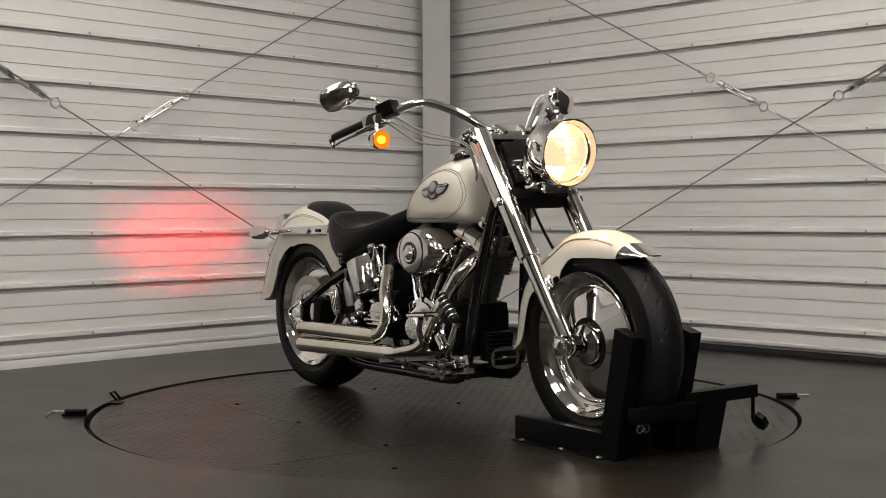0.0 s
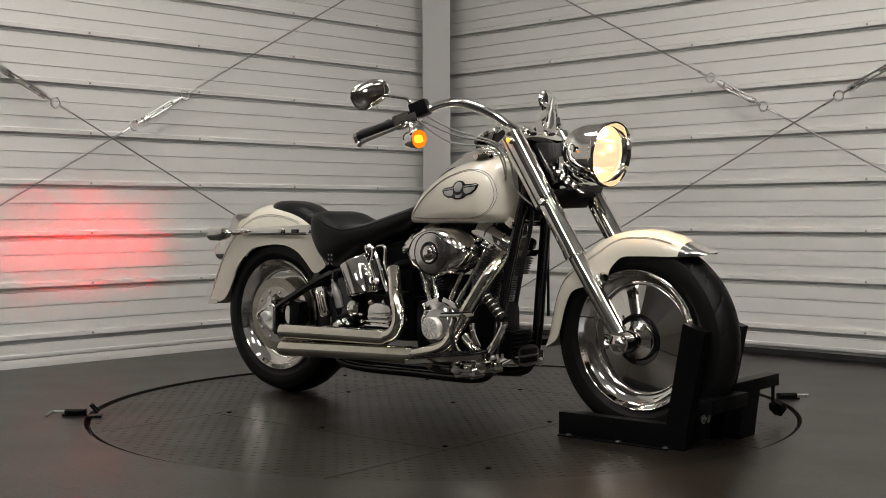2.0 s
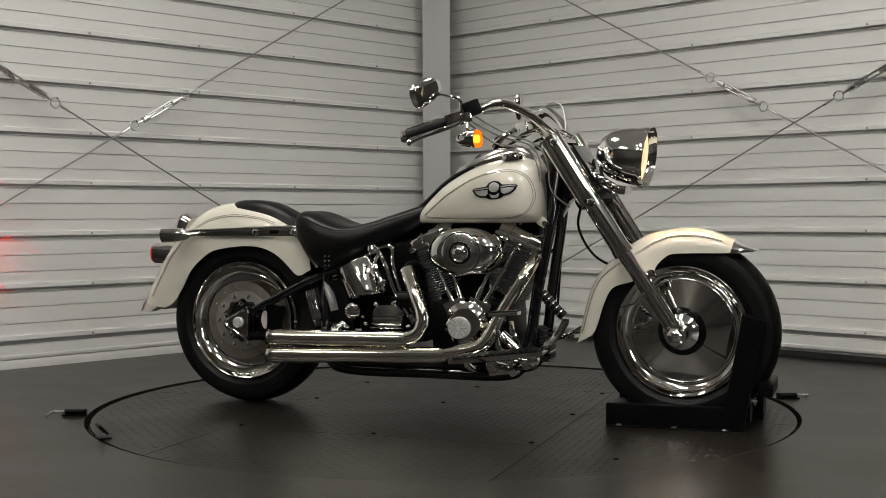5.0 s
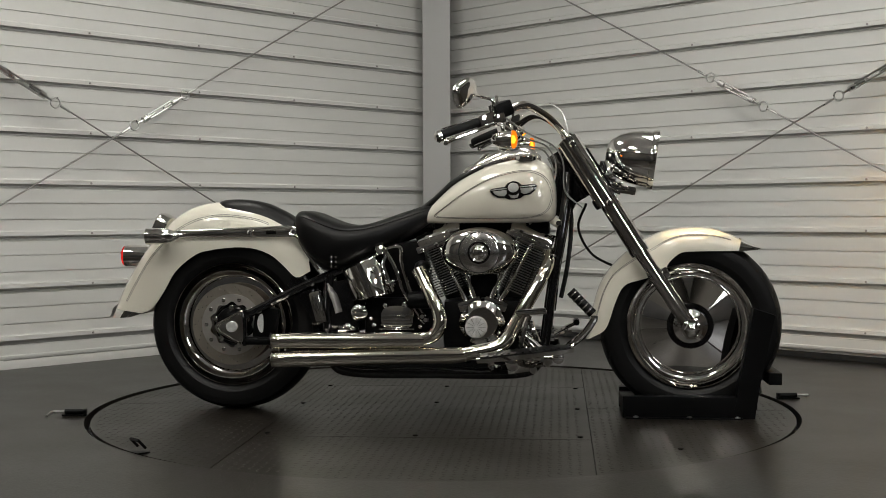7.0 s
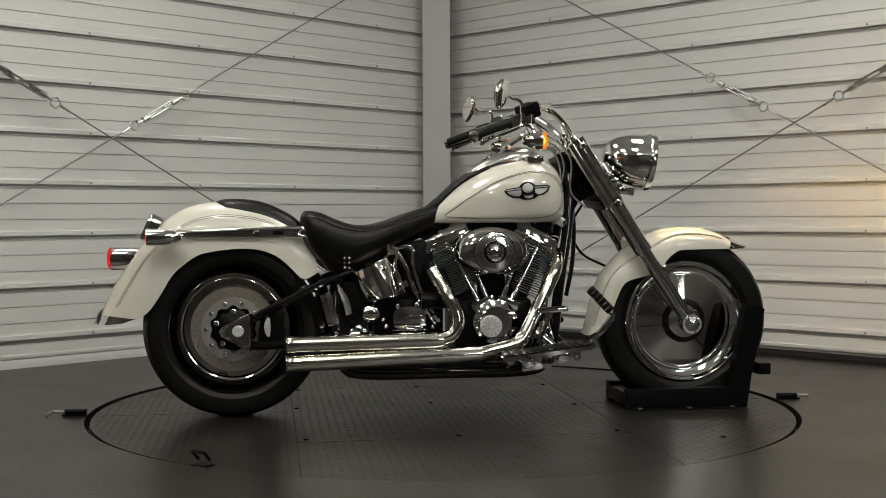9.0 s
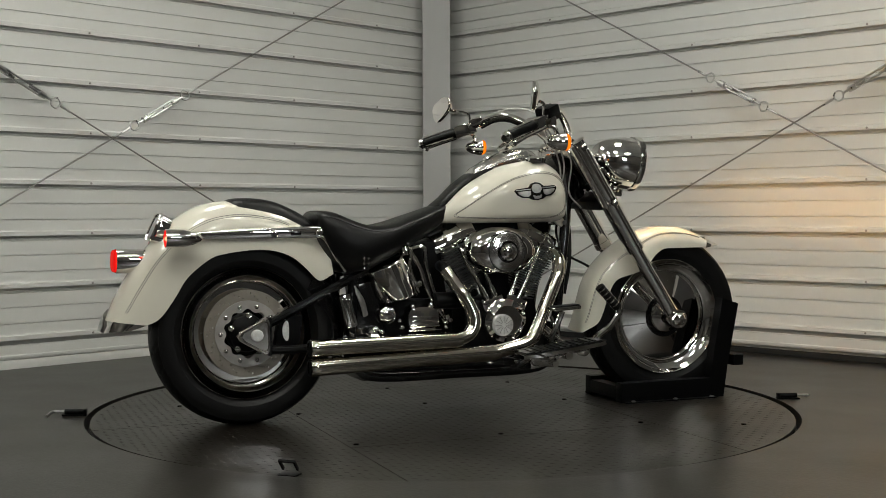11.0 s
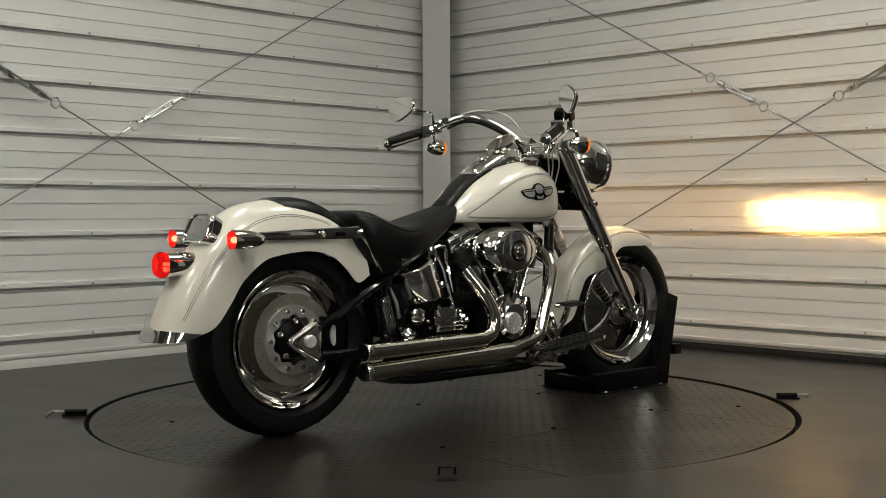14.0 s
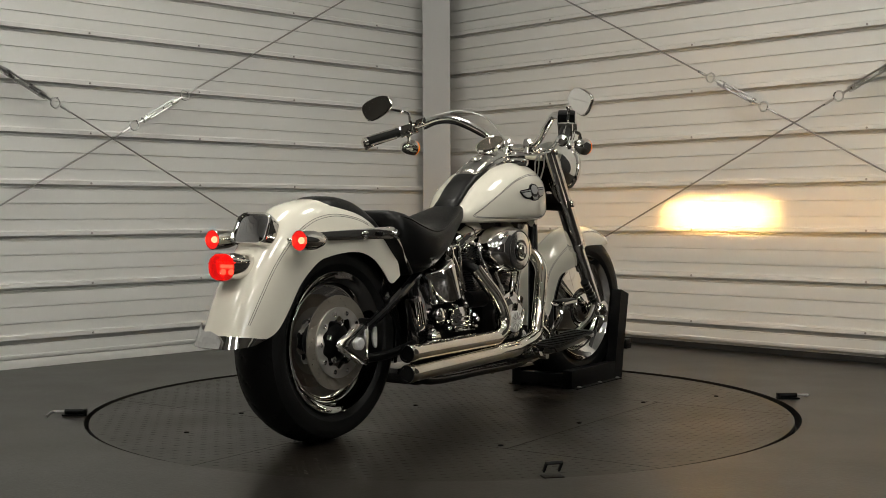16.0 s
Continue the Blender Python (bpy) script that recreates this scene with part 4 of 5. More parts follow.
# gearbox side
gear = bike("gearbox", box((0.26, 0.19, 0.17), (-0.14, 0, 0.335), bevel=0.035), SATINBLACK)
part("gearbox_cover", loft([[(-0.142 + 0.062 * f * math.copysign(abs(math.cos(a)) ** 0.7, math.cos(a)), -y, 0.347 + 0.046 * f * math.copysign(abs(math.sin(a)) ** 0.7, math.sin(a))) for a in [2 * math.pi * k / 32 for k in range(32)]] for f, y in ((1.0, 0.09), (1.0, 0.128), (0.93, 0.138), (0.5, 0.142))]), CHROME, gear)
for k in range(4):
    part("cover_rib", box((0.125 - 0.012 * k, 0.016, 0.006), (-0.142, -0.144, 0.308 + 0.016 * k), bevel=0.002), CHROME, gear)
for x, z, r in ((-0.278, 0.365, 0.030), (-0.290, 0.372, 0.016), (-0.262, 0.380, 0.011), (-0.225, 0.320, 0.010), (-0.235, 0.345, 0.008), (-0.05, 0.395, 0.010), (-0.060, 0.315, 0.009), (-0.185, 0.392, 0.010), (-0.115, 0.395, 0.012), (-0.320, 0.312, 0.016), (-0.300, 0.306, 0.012)):
    part("chrome_plug", lathe([(r, 0), (r, 0.012), (r * 0.7, 0.018), (r * 0.3, 0.02)], pose(x, -0.128, z, 90, 0, 0), 20), CHROME, gear)
bike("regulator", box((0.043, 0.045, 0.118), (-0.425, -0.138, 0.385), (0, -15, 0), 0.014), CHROME, "chrome finned cover ahead of the rear wheel")
for k in range(3):
    bike("regulator_rib", box((0.005, 0.01, 0.085), (-0.437 + 0.012 * k, -0.162, 0.386), (0, -15, 0), 0.002), CHROME)
bike("side_plate", box((0.10, 0.02, 0.22), (-0.345, -0.110, 0.37), (0, -10, 0), 0.01), BLACK)
bike("side_cover_blade", tube([(-0.393, -0.128, 0.470), (-0.383, -0.130, 0.445), (-0.366, -0.130, 0.410), (-0.354, -0.128, 0.365)], [0.006, 0.012, 0.016, 0.016], 10, 4, flat=0.4), WIRE, "grey curved cover blade")
bike("passenger_peg_mount", lathe([(0.022, 0), (0.022, 0.02), (0.014, 0.03)], pose(-0.335, -0.14, 0.30, 90, 0, 0), 16), CHROME)
bike("starter_cover", rod((-0.10, -0.13, 0.41), (0.0, -0.13, 0.41), 0.030, 20), SATINBLACK)
bike("coil_cover", box((0.10, 0.05, 0.09), (0.165, -0.06, 0.46), bevel=0.015), SATINBLACK)
bike("horn_cover", lathe([(0.045, 0), (0.045, 0.02), (0.02, 0.035)], pose(0.155, 0.12, 0.52, -90, 0, 0), 24), CHROME)

# ---- exhausts ----
up = bike("exhaust_pipe", tube([(-0.064, -0.146, 0.520), (-0.044, -0.162, 0.486), (-0.014, -0.190, 0.432), (0.013, -0.205, 0.378), (0.019, -0.213, 0.332), (-0.006, -0.217, 0.292), (-0.070, -0.217, 0.274)], 0.0245, 20, 6), PIPE, "chrome exhaust pipe with straight silencer")
part("muffler", lathe([(0.020, 0.006), (0.0275, 0.0), (0.0295, 0.004), (0.0295, 0.03), (0.0285, 0.034), (0.0285, 0.52), (0.025, 0.545)], along((-0.578, -0.217, 0.270), (-0.03, -0.217, 0.277)), 28), PIPE, up)
lo_pipe = bike("exhaust_pipe", tube([(0.398, -0.085, 0.572), (0.396, -0.125, 0.545), (0.378, -0.158, 0.505), (0.347, -0.175, 0.450), (0.310, -0.190, 0.385), (0.274, -0.203, 0.316), (0.246, -0.212, 0.272), (0.205, -0.217, 0.250), (0.140, -0.218, 0.236), (0.05, -0.218, 0.217)], 0.0245, 20, 6), PIPE, "chrome exhaust pipe with straight silencer")
part("muffler", lathe([(0.020, 0.006), (0.0285, 0.0), (0.0305, 0.004), (0.0305, 0.03), (0.0295, 0.034), (0.0295, 0.66), (0.025, 0.69)], along((-0.578, -0.217, 0.2055), (0.11, -0.217, 0.226)), 28), PIPE, lo_pipe)
for p, z in ((up, 0.270), (lo_pipe, 0.2055)):
    part("muffler_outlet", lathe([(0.0285, 0), (0.0285, -0.004), (0.022, -0.005), (0.021, 0.06)], along((-0.5775, -0.217, z), (0, -0.217, z)), 24), SATINBLACK, p)
bike("exhaust_header", tube([(-0.050, -0.050, 0.530), (-0.062, -0.110, 0.530), (-0.058, -0.150, 0.508)], 0.019, 14, 4), SATINBLACK)
bike("exhaust_bracket", box((0.30, 0.012, 0.05), (-0.30, -0.18, 0.235), bevel=0.004), SATINBLACK)

# ---- floorboards and pedal ----
for s in (-1, 1):
    bd = pose(0.318, s * 0.300, 0.246, s * -3, -7, 0) @ Matrix.Diagonal((1.10, 1.08, 1.0, 1))
    outl = [(-0.155, -0.030), (-0.145, -0.050), (-0.06, -0.060), (0.06, -0.058), (0.125, -0.045), (0.150, -0.015), (0.150, 0.03), (0.12, 0.045), (-0.12, 0.045), (-0.150, 0.030)]
    board = bike("floorboard", loft([[bd @ Vector((x, -s * -y, z)) for x, y in outl] for z in (-0.014, -0.004, 0.0)]), CHROME, "chrome rider floorboard with ribbed rubber")
    part("board_rubber", loft([[bd @ Vector((x * 0.92, s * y * 0.85, z)) for x, y in outl] for z in (0.0005, 0.005)]), HOSE, board)
    for k in range(11):
        part("rubber_rib", box((0.007, 0.078, 0.004), m=bd @ pose(-0.115 + 0.022 * k, -s * 0.004, 0.0065)), HOSE, board)
    part("board_bracket", tube([(0.40, s * 0.11, 0.19), (0.34, s * 0.2, 0.19), (0.30, s * 0.26, 0.205)], 0.012, 8, 3), CHROME, board)
    part("board_bracket", tube([(0.22, s * 0.11, 0.17), (0.20, s * 0.2, 0.18), (0.20, s * 0.26, 0.20)], 0.012, 8, 3), CHROME, board)
pedal = bike("brake_pedal", tube([(0.33, -0.225, 0.232), (0.305, -0.245, 0.268), (0.315, -0.275, 0.325), (0.332, -0.281, 0.370)], 0.0105, 10, 4), CHROME, "chrome brake pedal with flat black pad")
pm = pose(0.340, -0.281, 0.381, 0, -4, 0)
part("pedal_pad", box((0.105, 0.058, 0.013), m=pm, bevel=0.005), CHROME, pedal)
part("pad_rubber", box((0.096, 0.050, 0.009), m=pm @ pose(0, 0, 0.006), bevel=0.003), HOSE, pedal)
peg = bike("highway_peg", tube([(0.42, -0.225, 0.222), (0.455, -0.262, 0.256), (0.512, -0.290, 0.303), (0.548, -0.297, 0.352), (0.552, -0.297, 0.371)], 0.0125, 10, 4), CHROME, "chrome forward peg on a curved arm")
part("peg_roller", rod((0.546, -0.297, 0.378), (0.472, -0.297, 0.454), 0.0165, 16), HOSE, peg, "ribbed black rubber")
for k in range(5):
    c0 = Vector((0.546, -0.297, 0.378)).lerp(Vector((0.472, -0.297, 0.454)), 0.14 + 0.18 * k)
    part("peg_rib", rod(c0, c0 + Vector((-0.0035, 0, 0.0036)), 0.0178, 16), SATIN, peg)
part("pedal_pivot", lathe([(0.020, 0), (0.020, 0.03), (0.012, 0.035)], pose(0.43, -0.235, 0.222, 90, 0, 0), 20), CHROME, pedal)
part("pedal_rod", rod((0.43, -0.20, 0.215), (0.18, -0.165, 0.225), 0.007), CHROME, pedal)
bike("axle_knob", lathe([(0.024, -0.03), (0.024, 0.0), (0.020, 0.008), (0.006, 0.010)], pose(0.27, -0.195, 0.190, 90, 0, 0), 20), CHROME)
bike("brake_cylinder", box((0.10, 0.05, 0.05), (0.30, -0.165, 0.185), (0, -8, 0), 0.012), CHROME)
bike("pedal_linkage", tube([(0.36, -0.19, 0.27), (0.345, -0.20, 0.31), (0.335, -0.19, 0.345)], 0.010, 8, 3), CHROME)
for a, b, r in (((0.300, -0.185, 0.300), (0.352, -0.190, 0.258), 0.019), ((0.352, -0.190, 0.258), (0.385, -0.193, 0.232), 0.013), ((0.395, -0.160, 0.200), (0.395, -0.215, 0.200), 0.015), ((0.345, -0.150, 0.172), (0.345, -0.205, 0.172), 0.013)):
    bike("pedal_hardware", rod(a, b, r, 16), CHROME)
bike("pedal_plate", loft([[(x, y, z) for x, z in ((0.285, 0.178), (0.385, 0.185), (0.425, 0.215), (0.415, 0.245), (0.360, 0.240), (0.290, 0.215))] for y in (-0.150, -0.164)]), CHROME)
for x, z in ((0.300, 0.195), (0.345, 0.215), (0.400, 0.232), (0.378, 0.205)):
    bike("plate_bolt", lathe([(0.009, 0), (0.009, 0.008), (0.005, 0.011)], pose(x, -0.164, z, 90, 0, 0), 6), ZINC)
shift = bike("shift_lever", tube([(0.40, 0.22, 0.25), (0.45, 0.25, 0.275), (0.50, 0.25, 0.30)], 0.008, 8, 4), CHROME)
part("shift_peg", rod((0.50, 0.24, 0.30), (0.50, 0.31, 0.30), 0.012), HOSE, shift)
bike("kick_stand", tube([(0.30, 0.13, 0.14), (0.10, 0.17, 0.125), (-0.06, 0.19, 0.12)], 0.011, 8, 3), CHROME)

# ---- front end ----
TOP = Vector((0.473, 0, 0.982))
for s in (-1, 1):
    Y = Vector((0, s * 0.130, 0))
    a, b, c = TOP + Y, TOP + FORK * 0.265 + Y, TOP + FORK * 0.46 + Y
    end = FRONT + Y - FORK * 0.01
    leg = front("fork_leg", rod(c - FORK * 0.01, end, 0.0265, 24), CHROME, "polished fork leg")
    part("fork_cover", rod(b - FORK * 0.02, c, 0.0335, 24), CHROME, leg)
    part("fork_ring", rod(c - FORK * 0.012, c + FORK * 0.012, 0.036, 24), CHROME, leg)
    shroud = front("fork_shroud", rod(a - FORK * 0.005, b, 0.0335, 24), CHROME, "chrome fork shroud")
    part("shroud_rib", rod(a + Vector((-0.020, s * 0.012, -0.012)), b + Vector((-0.020, s * 0.012, -0.012)), 0.019, 16), CHROME, shroud)
    for f in (0.02, 0.262):
        part("shroud_bolt", lathe([(0.013, 0), (0.013, 0.006), (0.008, 0.012)], Matrix.Translation(TOP + FORK * f + Vector((0.006, s * 0.164, 0))) @ pose(0, 0, 0, -90 * s, 0, 0), 14), CHROME, shroud)
    part("axle_clamp", rod(FRONT + Y - Vector((0, 0.03, 0)), FRONT + Y + Vector((0, 0.03, 0)), 0.036, 24), CHROME, leg)
    part("axle_cap", lathe([(0.030, 0), (0.028, 0.010), (0.014, 0.020), (0.004, 0.022)], Matrix.Translation(FRONT + Y * 1.2) @ pose(0, 0, 0, -90 * s, 0, 0), 6), CHROME, leg)
    for dx, dz in ((0.022, 0.014), (-0.02, 0.02), (0.015, -0.025)):
        part("clamp_bolt", lathe([(0.008, 0), (0.008, 0.01), (0.005, 0.012)], Matrix.Translation(FRONT + Y * 1.18 + Vector((dx, 0, dz))) @ pose(0, 0, 0, -90 * s, 0, 0), 8), CHROME, leg)
    part("fender_mount", box((0.05, 0.03, 0.04), (0.800, s * 0.105, 0.505), (0, -32, 0), 0.008), CHROME, leg)
front("axle", rod(FRONT - Vector((0, 0.13, 0)), FRONT + Vector((0, 0.13, 0)), 0.013), CHROME)
front("front_caliper", box((0.06, 0.06, 0.12), (0.80, 0.115, 0.36), (0, -30, 0), 0.015), CHROME)
tree = front("triple_tree", box((0.075, 0.30, 0.040), m=Matrix.Translation(TOP + FORK * 0.255 - Vector((0.015, 0, 0))) @ pose(0, 0, 0, 0, -32, 0), bevel=0.014), SATINBLACK)
front("top_tree", box((0.075, 0.28, 0.028), m=Matrix.Translation(TOP + FORK * 0.03 - Vector((0.02, 0, 0))) @ pose(0, 0, 0, 0, -32, 0), bevel=0.012), CHROME)
# the dark room mirrored between the fork legs is put in as black
nac = front("nacelle", box((0.03, 0.18, 0.16), m=Matrix.Translation(TOP + FORK * 0.13 + Vector((0.025, 0, 0.01))) @ pose(0, 0, 0, 0, -32, 0), bevel=0.012), BLACK)
# headlamp
LAMP = Vector((0.768, 0, 0.908))
HL = facing(LAMP, (1, -0.02, -0.13))
shell = [(0.012, -0.168), (0.035, -0.165), (0.060, -0.150), (0.080, -0.122), (0.093, -0.085), (0.0985, -0.045), (0.1005, -0.010), (0.106, -0.008), (0.108, 0.002), (0.106, 0.012), (0.103, 0.013), (0.100, 0.004), (0.096, -0.012), (0.092, -0.016), (0.086, -0.020), (0.078, -0.050), (0.052, -0.080), (0.030, -0.090)]
lamp = front("headlamp", lathe(shell, HL, 56), CHROME, "chrome bullet headlamp with visor, switched on")
visor = [[HL @ (Vector((r * math.cos(a), r * math.sin(a), h))) for a in [math.pi * (-0.30 + 0.60 * k / 20) for k in range(21)]] for r, h in ((0.107, 0.002), (0.1082, 0.014), (0.107, 0.014), (0.106, 0.006))]
part("visor", loft(visor, closed=False), CHROME, lamp)
HEAD_GLOW = glow("headlamp filament glow", (1.0, 0.74, 0.38), 95000.0)
SPILL_GLOW = glow("warm beam spill glow", (1.0, 0.66, 0.26), 4200.0)
HEAD_LENS = glow("warm lit glass", (1.0, 0.86, 0.62), 5.0, clear=0.90)
FILL_GLOW = glow("warm fill glow", (1.0, 0.70, 0.30), 3000.0)
part("headlamp_bulb", lathe([(0.001, -0.078), (0.040, -0.078), (0.040, -0.076)], HL, 24), HEAD_GLOW, lamp, "glowing bulb")
# louvres added inside the lamp to narrow its glow into a beam
bm = bmesh.new()
for k in range(-11, 12):
    x = 0.0037 * k
    w = math.sqrt(max(0.0001, 0.074 ** 2 - x * x))
    box((0.0006, 2 * w, 0.050), m=HL @ pose(x, 0, -0.044), bm=bm)
for k in range(-5, 6):
    x = 0.0130 * k
    w = min(0.045, math.sqrt(max(0.0001, 0.074 ** 2 - x * x)))
    box((2 * w, 0.0006, 0.050), m=HL @ pose(0, x, -0.044), bm=bm)
for s in (-1, 1):
    for x in (0.0470, 0.0510, 0.0550, 0.0590, 0.0630):
        box((0.0006, 0.064, 0.030), m=HL @ pose(s * x, 0, -0.040), bm=bm)
    # extra emitter strip, added for the wide soft skirt of the beam
    part("reflector_band", box((0.016, 0.060, 0.002), m=HL @ pose(s * 0.055, 0, -0.059)), SPILL_GLOW, lamp, "added glowing strip that widens the beam")
part("reflector_facets", bm, LAMPGRID, lamp)
# extra emitter, added to throw warm fill on the fender and floor
part("bulb_shield", lathe([(0.001, -0.019), (0.010, -0.016), (0.013, -0.008), (0.010, -0.001), (0.001, 0.001)], HL @ pose(0.070, 0, -0.020), 16), FILL_GLOW, lamp, "added glowing bead that warms the fender")
part("headlamp_glass", lathe([(0.0905, -0.0145), (0.070, -0.010), (0.040, -0.007), (0.010, -0.006)], HL, 40), HEAD_LENS, lamp, "lit clear headlamp glass")
part("lamp_mount", tube([(0.60, 0, 0.905), (0.60, 0, 0.84), (0.66, 0, 0.80)], 0.020, 12, 3), CHROME, lamp)
part("lamp_yoke", box((0.11, 0.10, 0.03), (0.655, 0, 0.805), (0, 10, 0), 0.01), CHROME, lamp)
for k in range(5):
    part("mount_bolt", lathe([(0.011, 0), (0.011, 0.012), (0.006, 0.016)], pose(0.585 + 0.022 * k, -0.058, 0.865 - 0.014 * k, 90, 0, 0), 12), CHROME, lamp)
front("wiring_cover", tube([(0.60, -0.03, 0.90), (0.615, -0.05, 0.86), (0.63, -0.05, 0.82)], 0.014, 10, 3), CHROME)

# handlebar
bar_half = [(0.470, 0.045, 0.985), (0.455, 0.10, 1.005), (0.410, 0.165, 1.055), (0.350, 0.235, 1.092), (0.310, 0.285, 1.092), (0.265, 0.335, 1.068), (0.200, 0.385, 1.035), (0.075, 0.450, 0.990)]
bar = front("handlebar", tube([(x, -y, z) for x, y, z in reversed(bar_half)] + [(0.472, 0, 0.982)] + bar_half, 0.0145, 16, 6), CHROME, "wide chrome handlebar")
for s in (-1, 1):
    front("riser", rod((0.462, s * 0.05, 0.955), (0.470, s * 0.05, 0.990), 0.021, 18), CHROME)
    front("riser_clamp", box((0.05, 0.035, 0.035), (0.472, s * 0.05, 0.990), (0, 30, 0), 0.008), CHROME)
    S = lambda x, y, z: Vector((x, s * y, z))
    g0, g1 = S(0.200, 0.385, 1.035), S(0.066, 0.455, 0.987)
    d = (g1 - g0).normalized()
    grip = front("grip", rod(g0 + d * 0.015, g1, 0.0195, 18), HOSE, "black rubber grip with chrome end")
    part("grip_end", lathe([(0.0205, 0), (0.0205, 0.012), (0.012, 0.02)], along(g1 - d * 0.004, g1 + d * 0.02), 18), CHROME, grip)
    for k in range(3):
        n1 = d.orthogonal().normalized()
        off = Matrix.Rotation(2 * math.pi * k / 3, 3, d) @ n1 * 0.0195
        part("grip_band", rod(g0 + d * 0.03 + off, g1 - d * 0.012 + off, 0.004, 8), CHROME, grip)
    cont = front("switch_housing", box((0.055, 0.062, 0.050), m=Matrix.Translation(g0 - d * 0.012) @ (d.to_track_quat("Y", "Z").to_matrix().to_4x4()), bevel=0.012), CHROME)
    part("lever", tube([g0 + Vector((0.045, 0, 0.000)), g0 + d * 0.05 + Vector((0.062, 0, 0.0)), g1 + Vector((0.058, 0, -0.004)), g1 + d * 0.03 + Vector((0.052, 0, -0.010))], 0.0055, 8, 4, flat=1.3), CHROME, cont)
    part("lever_ball", lathe([(0.004, -0.01), (0.010, -0.004), (0.010, 0.004), (0.004, 0.01)], Matrix.Translation(g1 + d * 0.035 + Vector((0.052, 0, -0.010))), 12), CHROME, cont)
    part("lever_clamp", box((0.06, 0.035, 0.035), m=Matrix.Translation(g0 - d * 0.035 + Vector((0.02, 0, 0.0))) @ (d.to_track_quat("Y", "Z").to_matrix().to_4x4()), bevel=0.008), CHROME, cont)
    # mirror
    mc = S(0.152, 0.470, 1.132)
    mm = Matrix.Translation(mc) @ pose(0, 0, 0, 0, 0, 9.5 if s > 0 else -21.5) @ pose(0, 0, 0, 0, 5, 0) @ pose(0, 0, 0, -30 * s, 0, 0)
    tear = [((0.074 if math.cos(a) > 0 else 0.066) * math.copysign(abs(math.cos(a)) ** 0.72, math.cos(a)), 0.043 * math.copysign(abs(math.sin(a)) ** 0.72, math.sin(a)) * (1 + 0.20 * math.cos(a)) + 0.008 * math.cos(a)) for a in [2 * math.pi * k / 36 for k in range(36)]]
    mrings = [[mm @ Vector((hh, s * y * f, z * f)) for y, z in tear] for f, hh in ((0.96, -0.003), (1.0, 0.0), (0.97, 0.008), (0.84, 0.015), (0.55, 0.020), (0.2, 0.022))]
    mir = front("mirror", loft(mrings), CHROME, "teardrop chrome mirror", 50)
    part("mirror_glass", loft([[mm @ Vector((hh, s * y * 0.93, z * 0.93)) for y, z in tear] for hh in (-0.0048, -0.0056)]), CHROME, mir)
    part("mirror_stem", tube([g0 - d * 0.03 + Vector((0.01, 0, 0.02)), g0 - d * 0.02 + Vector((0.015, 0, 0.065)), g0 + d * 0.01 + Vector((0.01, 0, 0.085)), mc + Vector((0.025, -s * 0.03, -0.008))], 0.0058, 8, 5), CHROME, mir)
    # signal
    sc = S(0.292, 0.405, 0.975)
    SG = Matrix.Translation(sc) @ pose(0, 0, 0, 0, 90, 0)
    sig = front("turn_signal", lathe([(0.004, -0.062), (0.016, -0.055), (0.026, -0.035), (0.031, -0.010), (0.032, 0.006), (0.030, 0.008)], SG, 28), CHROME, "chrome bullet turn signal, amber lens lit")
    part("amber_lens", lathe([(0.0295, 0.0075), (0.030, 0.014), (0.026, 0.021), (0.012, 0.025), (0.003, 0.0255)], SG, 28), AMBER, sig, "lit amber lens")
    part("signal_core", lathe([(0.002, 0.009), (0.014, 0.010), (0.013, 0.016), (0.004, 0.020)], SG, 16), AMBER_CORE, sig)
    part("signal_stem", tube([sc + Vector((-0.02, 0, 0.025)), sc + Vector((-0.03, -s * 0.005, 0.05)), g0 - d * 0.03 + Vector((0, 0, -0.015))], 0.008, 10, 3), CHROME, sig)
front("master_cylinder", box((0.062, 0.064, 0.052), (0.260, -0.350, 1.076), (0, -20, 30), 0.010), SATINBLACK, "black brake fluid reservoir")
front("clutch_perch", box((0.05, 0.05, 0.03), (0.255, 0.345, 1.075), (0, -20, -20), 0.008), CHROME)
